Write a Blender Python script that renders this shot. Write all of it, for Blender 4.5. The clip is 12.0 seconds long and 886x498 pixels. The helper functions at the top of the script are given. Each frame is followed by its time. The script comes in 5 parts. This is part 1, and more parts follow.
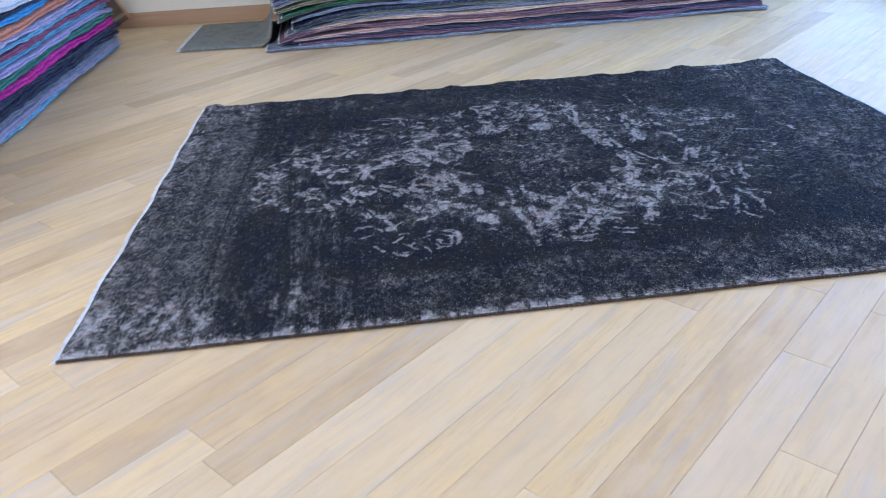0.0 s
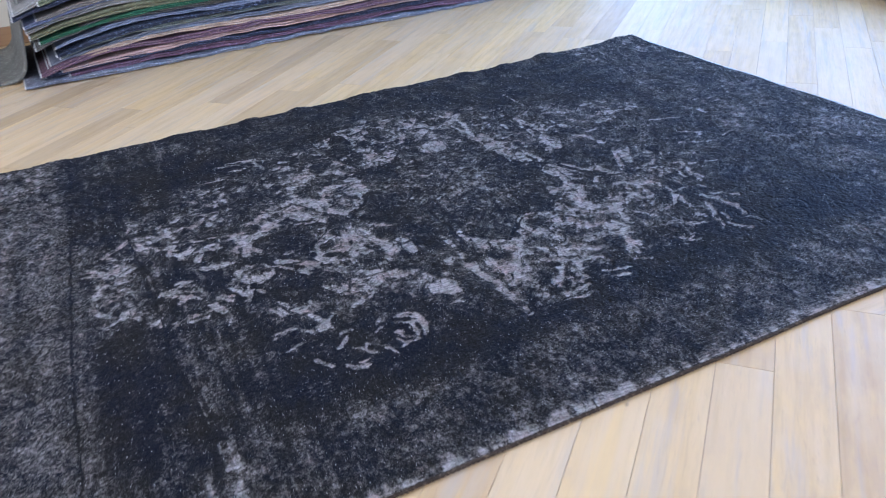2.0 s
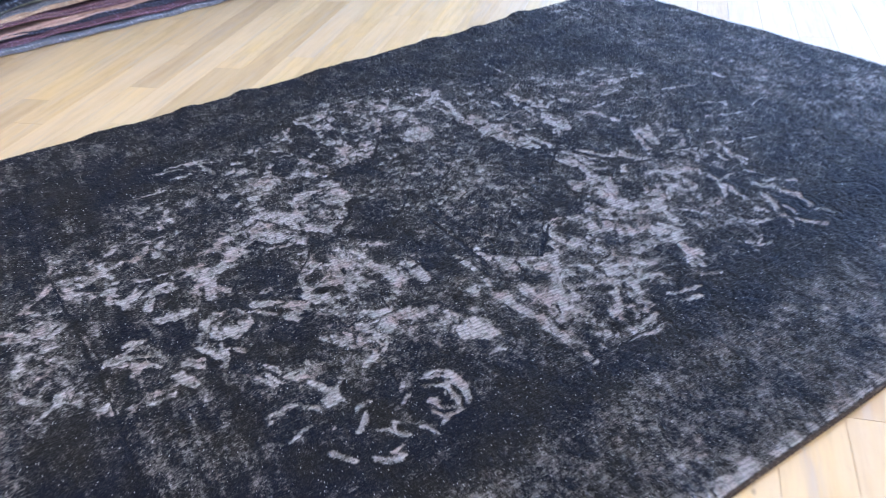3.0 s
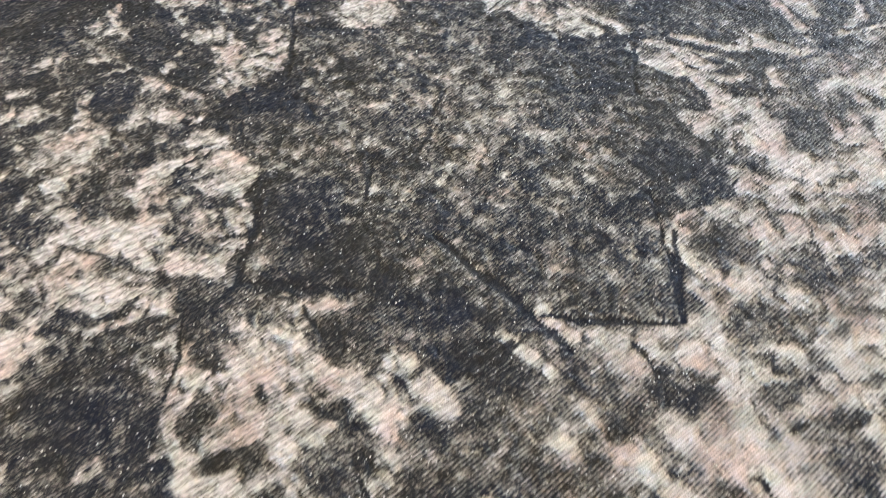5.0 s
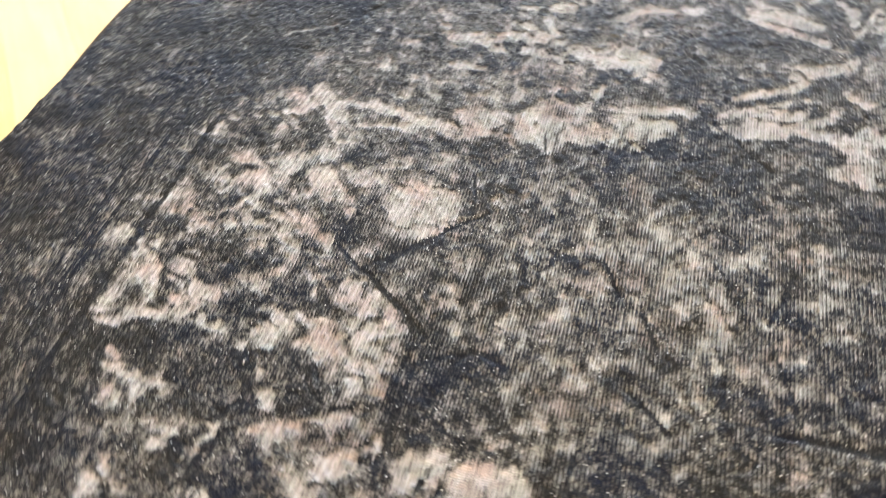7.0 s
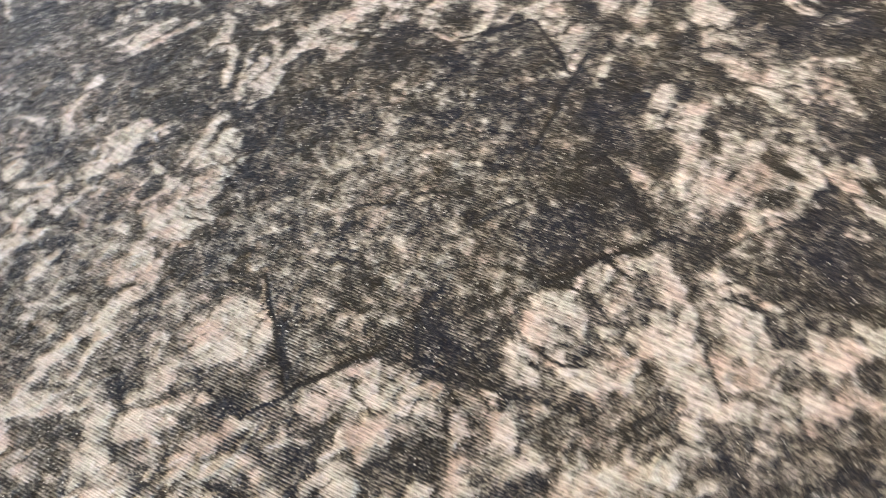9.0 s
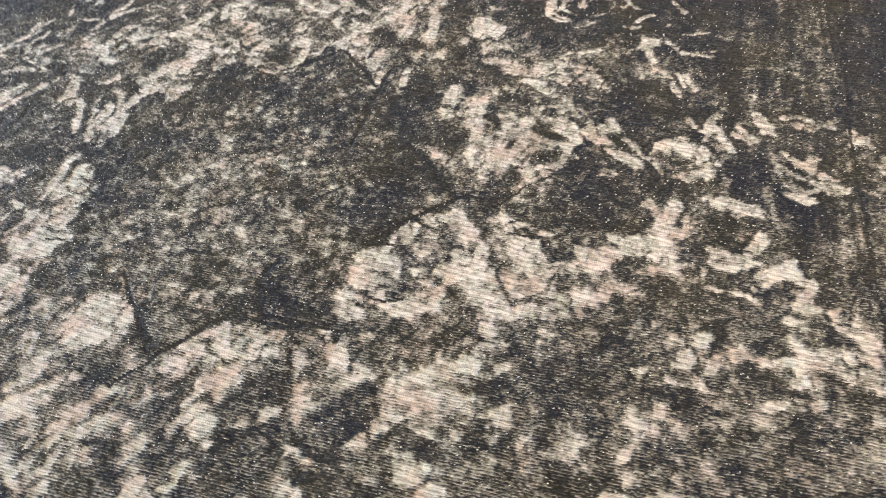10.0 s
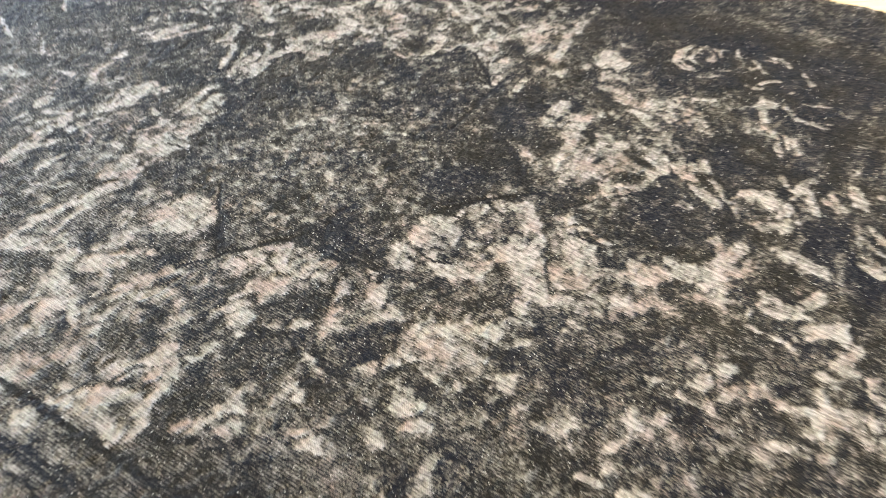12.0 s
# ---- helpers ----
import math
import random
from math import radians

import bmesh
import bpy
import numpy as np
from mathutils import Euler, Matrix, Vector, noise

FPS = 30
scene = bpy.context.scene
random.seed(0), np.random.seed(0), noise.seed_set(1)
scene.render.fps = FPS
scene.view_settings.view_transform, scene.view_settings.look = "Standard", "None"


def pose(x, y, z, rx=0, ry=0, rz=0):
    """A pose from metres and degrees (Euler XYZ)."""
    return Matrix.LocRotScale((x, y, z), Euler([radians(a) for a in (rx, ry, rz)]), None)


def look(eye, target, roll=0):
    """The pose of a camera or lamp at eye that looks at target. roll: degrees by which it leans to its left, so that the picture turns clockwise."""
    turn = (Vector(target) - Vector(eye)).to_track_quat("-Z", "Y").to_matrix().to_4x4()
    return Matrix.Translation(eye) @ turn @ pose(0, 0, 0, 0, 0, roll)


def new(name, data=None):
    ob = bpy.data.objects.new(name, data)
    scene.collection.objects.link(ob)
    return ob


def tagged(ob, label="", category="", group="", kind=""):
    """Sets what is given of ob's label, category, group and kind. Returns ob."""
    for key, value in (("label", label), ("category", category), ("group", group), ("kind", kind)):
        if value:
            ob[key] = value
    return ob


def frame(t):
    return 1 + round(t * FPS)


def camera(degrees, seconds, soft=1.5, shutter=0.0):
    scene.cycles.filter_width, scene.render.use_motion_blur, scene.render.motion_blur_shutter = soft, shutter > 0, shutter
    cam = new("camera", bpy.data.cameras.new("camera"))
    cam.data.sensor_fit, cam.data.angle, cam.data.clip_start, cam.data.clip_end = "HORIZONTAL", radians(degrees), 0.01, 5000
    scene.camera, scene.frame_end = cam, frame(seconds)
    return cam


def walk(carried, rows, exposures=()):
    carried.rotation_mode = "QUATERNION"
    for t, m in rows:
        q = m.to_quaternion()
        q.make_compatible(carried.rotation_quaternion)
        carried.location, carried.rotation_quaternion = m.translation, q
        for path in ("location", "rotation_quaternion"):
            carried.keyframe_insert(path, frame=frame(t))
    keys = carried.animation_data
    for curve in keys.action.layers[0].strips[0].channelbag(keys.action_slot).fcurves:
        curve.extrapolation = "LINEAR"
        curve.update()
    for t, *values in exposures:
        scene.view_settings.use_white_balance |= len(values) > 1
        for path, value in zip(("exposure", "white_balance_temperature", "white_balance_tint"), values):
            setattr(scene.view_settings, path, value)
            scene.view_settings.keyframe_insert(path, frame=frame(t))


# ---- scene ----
cam = camera(59.4, 12.0, 1.1, 0.4)
PATH = [
    (0, (-0.613, -2.633, 1.107), (-0.515, -0.874, 0.161), -3.2),
    (0.5, (-0.751, -2.453, 1.09), (-0.465, -0.704, 0.163), -3.2),
    (1, (-0.929, -2.308, 1.078), (-0.439, -0.61, 0.141), -1.6),
    (1.5, (-0.987, -2.136, 1.058), (-0.398, -0.491, 0.084), -2.6),
    (2, (-0.935, -1.898, 1.044), (-0.286, -0.295, 0.04), -4.2),
    (2.5, (-0.938, -1.669, 1.015), (-0.206, -0.129, -0.03), -4.4),
    (2.7, (-0.945, -1.571, 1.012), (-0.181, -0.06, -0.054), -4.2),
    (4.3, (-0.68, -0.731, 0.732), (0.085, 0.426, -0.709), -3.4),
    (4.5, (-0.645, -0.655, 0.717), (0.114, 0.466, -0.754), -3.1),
    (5, (-0.545, -0.523, 0.674), (0.201, 0.546, -0.843), -3.9),
    (5.5, (-0.503, -0.454, 0.697), (0.281, 0.578, -0.826), -3.5),
    (6, (-0.581, -0.316, 0.725), (0.324, 0.691, -0.746), -0.7),
    (6.5, (-0.636, -0.106, 0.736), (0.41, 0.747, -0.738), -2.9),
    (6.7, (-0.632, -0.023, 0.71), (0.48, 0.731, -0.771), -5.2),
    (8.3, (-0.543, 0.499, 0.759), (0.473, -0.04, -0.877), -11.7),
    (8.5, (-0.525, 0.534, 0.766), (0.433, -0.133, -0.858), -11.9),
    (9, (-0.523, 0.681, 0.799), (0.162, -0.325, -0.788), -6.9),
    (9.5, (-0.592, 0.816, 0.815), (-0.161, -0.378, -0.73), -3.3),
    (10, (-0.719, 0.863, 0.831), (-0.212, -0.401, -0.634), -5.6),
    (10.5, (-0.857, 0.923, 0.84), (-0.183, -0.374, -0.525), -7.2),
    (11, (-0.956, 1.033, 0.889), (-0.184, -0.325, -0.36), -5.0),
    (11.5, (-0.972, 1.086, 0.861), (-0.140, -0.247, -0.376), -2.0),
    (12, (-0.860, 0.940, 0.775), (-0.023, -0.287, -0.563), 0.3),
]
LIGHT = [(0, -0.17, 4480, 20), (1.0, -0.14, 4620, 21), (2.7, 0.17, 4700, 23), (4.3, 1.20, 6550, 13), (5.4, 1.20, 6450, 13), (6.0, 1.27, 6650, 15), (6.7, 1.27, 6850, 15), (8.3, 1.20, 7000, 15), (9.2, 1.22, 7200, 17), (10, 1.23, 7000, 13), (11, 1.23, 7350, 11), (12, 1.20, 6900, 11)]
walk(cam, [(t, look(eye, target, roll)) for t, eye, target, roll in PATH], LIGHT)

# world, lamps, exposure
world = bpy.data.worlds.new("sky")
scene.world = world
world.use_nodes = True
wn = world.node_tree.nodes
sky = wn.new("ShaderNodeTexSky")
sky.sky_type, sky.sun_disc = "NISHITA", False
sky.sun_elevation, sky.sun_rotation = radians(50), radians(200)
world.node_tree.links.new(sky.outputs["Color"], wn["Background"].inputs["Color"])
wn["Background"].inputs["Strength"].default_value = 0.1


def window_lamp(name, place, target, width, height, watts, colour):
    data = bpy.data.lights.new(name, "AREA")
    data.shape, data.size, data.size_y, data.energy, data.color = "RECTANGLE", width, height, watts, colour
    ob = new(name, data)
    ob.matrix_world = look(place, target)
    return ob


COOL = (0.50, 0.72, 1.0)
WARM = (1.0, 0.92, 0.78)
window_lamp("daylight_east", (3.98, 0.6, 1.45), (0, 0.6, 1.2), 4.2, 2.1, 182, COOL)
window_lamp("daylight_north", (3.1, 3.16, 1.35), (3.1, 0, 1.1), 1.15, 2.2, 32, COOL)
window_lamp("daylight_south", (-0.2, -5.08, 1.5), (-0.2, 0, 1.0), 5.6, 2.1, 145, WARM)
# the west lamp is an added fill for the dark left floor, its source unseen
window_lamp("fill_west", (-3.68, -0.5, 1.5), (0, 0.2, 0.6), 4.4, 2.1, 120, WARM)

# ---- materials ----


class Mat:
    """A small builder of node materials."""

    def __init__(self, name, rough=0.6, spec=0.5):
        self.m = bpy.data.materials.new(name)
        self.m.use_nodes = True
        self.t = self.m.node_tree
        self.b = self.t.nodes["Principled BSDF"]
        self.b.inputs["Roughness"].default_value = rough
        self.b.inputs["Specular IOR Level"].default_value = spec

    def n(self, kind, **inputs):
        node = self.t.nodes.new("ShaderNode" + kind)
        for key, value in inputs.items():
            self.put(node.inputs[key.replace("_", " ")], value)
        return node

    def put(self, socket, value):
        if isinstance(value, bpy.types.NodeSocket):
            self.t.links.new(value, socket)
        else:
            socket.default_value = value

    def math(self, op, a, b=0.0, c=0.0):
        node = self.t.nodes.new("ShaderNodeMath")
        node.operation = op
        for s, v in zip(node.inputs, (a, b, c)):
            self.put(s, v)
        return node.outputs[0]

    def mix(self, fac, a, b, blend="MIX"):
        node = self.t.nodes.new("ShaderNodeMix")
        node.data_type, node.blend_type = "RGBA", blend
        self.put(node.inputs[0], fac)
        for s, v in ((node.inputs[6], a), (node.inputs[7], b)):
            self.put(s, (*v, 1) if isinstance(v, tuple) and len(v) == 3 else v)
        return node.outputs[2]

    def ramp(self, value, lo, hi, a=0.0, b=1.0):
        node = self.t.nodes.new("ShaderNodeMapRange")
        node.interpolation_type = "SMOOTHSTEP"
        for s, v in zip(node.inputs, (value, lo, hi, a, b)):
            self.put(s, v)
        return node.outputs[0]

    def coord(self, scale=(1, 1, 1), turn=0.0, which="Object"):
        tc = self.t.nodes.new("ShaderNodeTexCoord")
        mp = self.t.nodes.new("ShaderNodeMapping")
        self.t.links.new(tc.outputs[which], mp.inputs[0])
        mp.inputs["Scale"].default_value = scale
        mp.inputs["Rotation"].default_value = (0, 0, turn)
        return mp.outputs[0]

    def noise(self, vec, scale, detail=3.0, rough=0.55):
        node = self.n("TexNoise", Vector=vec, Scale=scale, Detail=detail, Roughness=rough)
        return node.outputs["Fac"]

    def attr(self, name):
        node = self.t.nodes.new("ShaderNodeAttribute")
        node.attribute_name = name
        return node

    def colour(self, value):
        self.put(self.b.inputs["Base Color"], (*value, 1) if isinstance(value, tuple) and len(value) == 3 else value)
        return self

    def bump(self, height, strength=0.3, distance=0.002):
        node = self.n("Bump", Height=height, Strength=strength, Distance=distance)
        self.put(self.b.inputs["Normal"], node.outputs[0])
        return self


def plaster(name, colour):
    k = Mat(name, 0.85, 0.25)
    c = k.coord()
    big, fine = k.noise(c, 1.3, 4), k.noise(c, 90, 3)
    k.colour(k.mix(k.ramp(big, 0.3, 0.75), colour, tuple(v * 0.93 for v in colour)))
    return k.bump(fine, 0.12).m


def wood(name, light, dark, rough=0.5, island=True, along=(1.0, 14, 14)):
    """Timber with grain along x, each piece of its own tone."""
    k = Mat(name, rough, 0.36)
    info = k.t.nodes.new("ShaderNodeObjectInfo")
    geo = k.t.nodes.new("ShaderNodeNewGeometry")
    r = k.math("FRACT", k.math("ADD", k.math("MULTIPLY", info.outputs["Random"], 7.13), geo.outputs["Random Per Island"] if island else 0.0))
    shift = k.n("CombineXYZ", X=k.math("MULTIPLY", r, 37.0), Y=k.math("MULTIPLY", r, 11.0), Z=0.0)
    add = k.t.nodes.new("ShaderNodeVectorMath")
    k.put(add.inputs[0], k.coord(along))
    k.put(add.inputs[1], shift.outputs[0])
    v = add.outputs[0]
    grain, fine = k.noise(v, 3.0, 6, 0.65), k.noise(v, 16.0, 4, 0.6)
    streak = k.noise(v, 1.2, 2)
    base = k.mix(r, light, dark)
    if island:
        base = k.mix(k.ramp(k.math("FRACT", k.math("MULTIPLY", r, 5.7)), 0.45, 0.95, 0.0, 0.55), base, (0.51, 0.375, 0.225))
    base = k.mix(k.math("MULTIPLY", k.ramp(grain, 0.42, 0.72), 0.42), base, tuple(a * 0.74 for a in dark))
    base = k.mix(k.math("MULTIPLY", k.ramp(streak, 0.55, 0.75), 0.45), base, (0.53, 0.42, 0.29))
    base = k.mix(k.math("MULTIPLY", k.ramp(fine, 0.55, 0.75), 0.12), base, tuple(a * 0.55 for a in dark))
    cloud = k.noise(add.outputs[0], 0.55, 3, 0.6)
    if island:
        stain = k.t.nodes.new("ShaderNodeVectorMath")
        k.put(stain.inputs[0], k.coord((3.2, 7.5, 7.5)))
        k.put(stain.inputs[1], shift.outputs[0])
        blot, blot_b = k.noise(stain.outputs[0], 1.5, 4, 0.6), k.noise(stain.outputs[0], 2.6, 3, 0.55)
        base = k.mix(k.math("MULTIPLY", k.ramp(blot, 0.42, 0.78), 0.45), base, (0.60, 0.455, 0.27))
        base = k.mix(k.math("MULTIPLY", k.ramp(blot_b, 0.45, 0.80), 0.40), base, (0.70, 0.47, 0.16))
        base = k.mix(k.math("MULTIPLY", k.ramp(blot, 0.44, 0.30), 0.4), base, (0.42, 0.295, 0.165))
        pore = k.n("TexNoise", Vector=add.outputs[0], Scale=9.0, Detail=5.0, Roughness=0.7, Distortion=1.2).outputs["Fac"]
        base = k.mix(k.math("MULTIPLY", k.ramp(pore, 0.52, 0.68), 0.38), base, (0.36, 0.25, 0.14))
    base = k.mix(k.math("MULTIPLY", k.ramp(cloud, 0.42, 0.66), 0.35), base, tuple(a * 0.8 + 0.1 for a in light))
    if island:
        own = k.math("FRACT", k.math("MULTIPLY", r, 13.7))
        base = k.mix(k.math("MULTIPLY", k.ramp(own, 0.55, 0.95), 0.32), base, (0.66, 0.50, 0.29))
        base = k.mix(k.math("MULTIPLY", k.ramp(own, 0.30, 0.02), 0.30), base, (0.27, 0.185, 0.10))
    if island:
        long_v = k.t.nodes.new("ShaderNodeVectorMath")
        k.put(long_v.inputs[0], k.coord((1.6, 22, 22)))
        k.put(long_v.inputs[1], shift.outputs[0])
        grey, gold = k.noise(long_v.outputs[0], 1.0, 5, 0.65), k.noise(long_v.outputs[0], 0.7, 5, 0.6)
        base = k.mix(k.math("MULTIPLY", k.ramp(grey, 0.50, 0.72), 0.55), base, (0.40, 0.345, 0.27))
        base = k.mix(k.math("MULTIPLY", k.ramp(gold, 0.56, 0.72), 0.5), base, (0.68, 0.46, 0.17))
    knot = k.n("TexVoronoi", Vector=k.coord((0.6, 1, 1)), Scale=4.0)
    base = k.mix(k.math("MULTIPLY", k.ramp(knot.outputs["Distance"], 0.032, 0.012), k.ramp(cloud, 0.48, 0.54)), base, (0.07, 0.045, 0.025))
    k.colour(base)
    k.put(k.b.inputs["Roughness"], k.ramp(grain, 0.2, 0.8, rough - 0.07, rough + 0.13))
    return k.bump(k.math("ADD", fine, k.math("MULTIPLY", grain, 0.5)), 0.16, 0.001).m


def wool(name, colour, fleck=(0.5, 0.47, 0.42), amount=0.25, scale=38.0):
    """Woven wool with flecks of a second yarn."""
    k = Mat(name, 0.9, 0.15)
    c = k.coord()
    a, b, fine = k.noise(c, scale, 3), k.noise(c, scale * 0.22, 4), k.noise(c, 420, 2)
    base = k.mix(k.math("MULTIPLY", k.ramp(a, 0.52, 0.68), amount * 2.2), colour, fleck)
    base = k.mix(k.math("MULTIPLY", k.ramp(b, 0.45, 0.7), 0.5), base, tuple(v * 0.55 for v in colour))
    k.colour(base)
    return k.bump(k.math("ADD", fine, a), 0.8, 0.004).m


CREAM = plaster("cream_paint", (0.74, 0.66, 0.48))
WHITE = plaster("white_paint", (0.80, 0.80, 0.78))
OAK = wood("bleached_oak", (0.65, 0.455, 0.20), (0.50, 0.335, 0.145), 0.48)
SKIRT = wood("skirting_oak", (0.40, 0.24, 0.10), (0.36, 0.20, 0.085), 0.5, False)
DARKWOOD = wood("dark_wood", (0.11, 0.065, 0.03), (0.08, 0.045, 0.02), 0.5, False)
SUBFLOOR = Mat("joint_filler", 0.9).colour((0.13, 0.09, 0.055)).m
GLASS = Mat("window_glass", 0.0)
GLASS.b.inputs["Transmission Weight"].default_value = 1.0
GLASS = GLASS.m

# ---- builders ----


def part(name, bm, material, parent=None, label="", smooth=False):
    """Links a bmesh as one mesh object."""
    data = bpy.data.meshes.new(name)
    bm.normal_update()
    bm.to_mesh(data)
    bm.free()
    data.materials.append(material)
    if smooth:
        data.polygons.foreach_set("use_smooth", [True] * len(data.polygons))
    ob = new(name, data)
    ob.parent = parent
    if label:
        ob["label"] = label
    return ob


def box(bm, lo, hi, bevel=0.0):
    made = bmesh.ops.create_cube(bm, size=1.0)["verts"]
    for v in made:
        v.co = Vector([lo[i] + (v.co[i] + 0.5) * (hi[i] - lo[i]) for i in range(3)])
    if bevel:
        bmesh.ops.bevel(bm, geom=list({e for v in made for e in v.link_edges}), offset=bevel, segments=2, affect="EDGES")
    return bm


def block(name, lo, hi, material, parent=None, bevel=0.0, label=""):
    return part(name, box(bmesh.new(), lo, hi, bevel), material, parent, label)


def mesh_grid(name, points, material, parent=None, smooth=True, closed=False):
    """A sheet from an array of points (rows, columns, 3)."""
    r, c, _ = points.shape
    i = np.arange(r * c).reshape(r, c)
    if closed:
        i = np.concatenate([i, i[:, :1]], axis=1)
    quads = np.stack([i[:-1, :-1], i[:-1, 1:], i[1:, 1:], i[1:, :-1]], axis=-1).reshape(-1, 4)
    data = bpy.data.meshes.new(name)
    data.vertices.add(r * c)
    data.vertices.foreach_set("co", points.reshape(-1).astype(np.float32))
    data.loops.add(quads.size)
    data.loops.foreach_set("vertex_index", quads.reshape(-1).astype(np.int32))
    data.polygons.add(len(quads))
    data.polygons.foreach_set("loop_start", np.arange(0, quads.size, 4, dtype=np.int32))
    data.polygons.foreach_set("use_smooth", np.full(len(quads), smooth))
    data.update(calc_edges=True)
    data.validate()
    data.materials.append(material)
    ob = new(name, data)
    ob.parent = parent
    return ob


def thing(name, x=0.0, y=0.0, z=0.0):
    ob = new(name)
    ob.location = (x, y, z)
    ob.empty_display_size = 0.1
    return ob


# ---- the room ----
X0, X1, Y0, Y1, TOP, TH = -3.6, 3.9, -5.0, 3.08, 2.8, 0.2


def wall(name, axis, at, out, a, b, holes, material, label):
    """A wall across axis at the plane, thick towards out, from a to b, with holes (from, to, bottom, top)."""
    bm = bmesh.new()
    lo_w, hi_w = min(at, at + out), max(at, at + out)

    def piece(p, q, z0, z1):
        if axis == "x":
            box(bm, (lo_w, p, z0), (hi_w, q, z1))
        else:
            box(bm, (p, lo_w, z0), (q, hi_w, z1))

    edge = a
    for p, q, z0, z1 in holes:
        piece(edge, p, 0, TOP)
        piece(p, q, 0, z0)
        piece(p, q, z1, TOP)
        edge = q
    piece(edge, b, 0, TOP)
    return tagged(part(name, bm, material), label, "wall", kind="structure")


def window(name, axis, at, p, q, z0, z1, panes, label):
    ob = thing(name, *((at, (p + q) / 2, z0) if axis == "x" else ((p + q) / 2, at, z0)))
    tagged(ob, label, "window", kind="structure")
    inv = Matrix.Translation(ob.location).inverted()

    def put(nm, s0, s1, w0, w1, d, mat):
        lo, hi = ((at - d, s0, w0), (at + d, s1, w1)) if axis == "x" else ((s0, at - d, w0), (s1, at + d, w1))
        o = block(nm, lo, hi, mat, ob)
        o.matrix_parent_inverse = inv
        return o

    f = 0.06
    put("window_frame", p, q, z0, z0 + f, 0.03, WHITE)
    put("window_frame", p, q, z1 - f, z1, 0.03, WHITE)
    step = (q - p) / panes
    for i in range(panes + 1):
        c = p + i * step
        put("window_frame", max(p, c - f / 2), min(q, c + f / 2), z0 + f, z1 - f, 0.028, WHITE)
    for i in range(panes):
        g = put("pane", p + i * step + f / 2, p + (i + 1) * step - f / 2, z0 + f, z1 - f, 0.003, GLASS)
        g.visible_shadow = False


wall("wall_north", "y", Y1, TH, X0, X1, [(2.5, 3.7, 0.2, 2.5)], CREAM, "cream painted wall with an oak skirting")
wall("wall_south", "y", Y0, -TH, X0, X1, [(-3.0, 2.6, 0.4, 2.5)], CREAM, "cream painted wall with a wide window")
wall("wall_east", "x", X1, TH, Y0 - TH, Y1 + TH, [(-1.5, 2.7, 0.4, 2.5)], CREAM, "cream painted wall with a wide window")
# the west wall's opening and window are added, unseen, to carry the fill lamp
wall("wall_west", "x", X0, -TH, Y0 - TH, Y1 + TH, [(-2.7, 1.7, 0.4, 2.5)], CREAM, "cream painted wall with a wide window")
window("added_window_4", "x", X0 - 0.03, -2.7, 1.7, 0.4, 2.5, 3, "white framed wide window with three panes")
window("window_1", "y", Y1 + 0.03, 2.5, 3.7, 0.2, 2.5, 1, "white framed daylight window in a cream wall")
window("window_2", "y", Y0 - 0.03, -3.0, 2.6, 0.4, 2.5, 4, "white framed wide window with four panes")
window("window_3", "x", X1 + 0.03, -1.5, 2.7, 0.4, 2.5, 3, "white framed wide window with three panes")
tagged(block("ceiling", (X0 - TH, Y0 - TH, TOP), (X1 + TH, Y1 + TH, TOP + 0.2), WHITE), "plain white painted ceiling", "ceiling", kind="structure")
for nm, lo, hi in (("baseboard_north", (X0, Y1 - 0.016, 0), (X1, Y1, 0.1)), ("baseboard_west", (X0, Y0, 0), (X0 + 0.016, Y1 - 0.016, 0.1)),
                   ("baseboard_east", (X1 - 0.016, Y0, 0), (X1, Y1 - 0.016, 0.1)), ("baseboard_south", (X0 + 0.016, Y0, 0), (X1 - 0.016, Y0 + 0.016, 0.1))):
    tagged(block(nm, lo, hi, SKIRT, bevel=0.004), "honey-brown oak skirting board along the wall", "skirting board", kind="structure")

# ---- the rug ----
RUG_NL, RUG_NR, RUG_FR, RUG_FL = (-1.487, -1.008), (1.425, -0.875), (1.335, 1.125), (-1.50, 1.0)
RIB_WEAR, RIB_HEIGHT = 0.24, 0.00145  # how much the crests keep their pile, and stand up
CX, CY = 1060, 1000
gu, gv = np.meshgrid(np.linspace(0, 1, CX), np.linspace(0, 1, CY))
edge_rng = np.random.RandomState(4)


def wavy(v, size, n=5):
    return sum(edge_rng.uniform(0.3, 1) * np.sin(v * edge_rng.uniform(5, 40) + edge_rng.uniform(0, 6)) for _ in range(n)) * size


RX = ((1 - gu) * (1 - gv) * RUG_NL[0] + gu * (1 - gv) * RUG_NR[0] + gu * gv * RUG_FR[0] + (1 - gu) * gv * RUG_FL[0])
RY = ((1 - gu) * (1 - gv) * RUG_NL[1] + gu * (1 - gv) * RUG_NR[1] + gu * gv * RUG_FR[1] + (1 - gu) * gv * RUG_FL[1])
rim_y, rim_x = np.abs(2 * gv - 1) ** 6, np.abs(2 * gu - 1) ** 6
RY = RY + wavy(gu, 0.0032, 7) * rim_y * np.where(gv > 0.5, 1.0, 0.22)
RX = RX + wavy(gv, 0.003) * rim_x


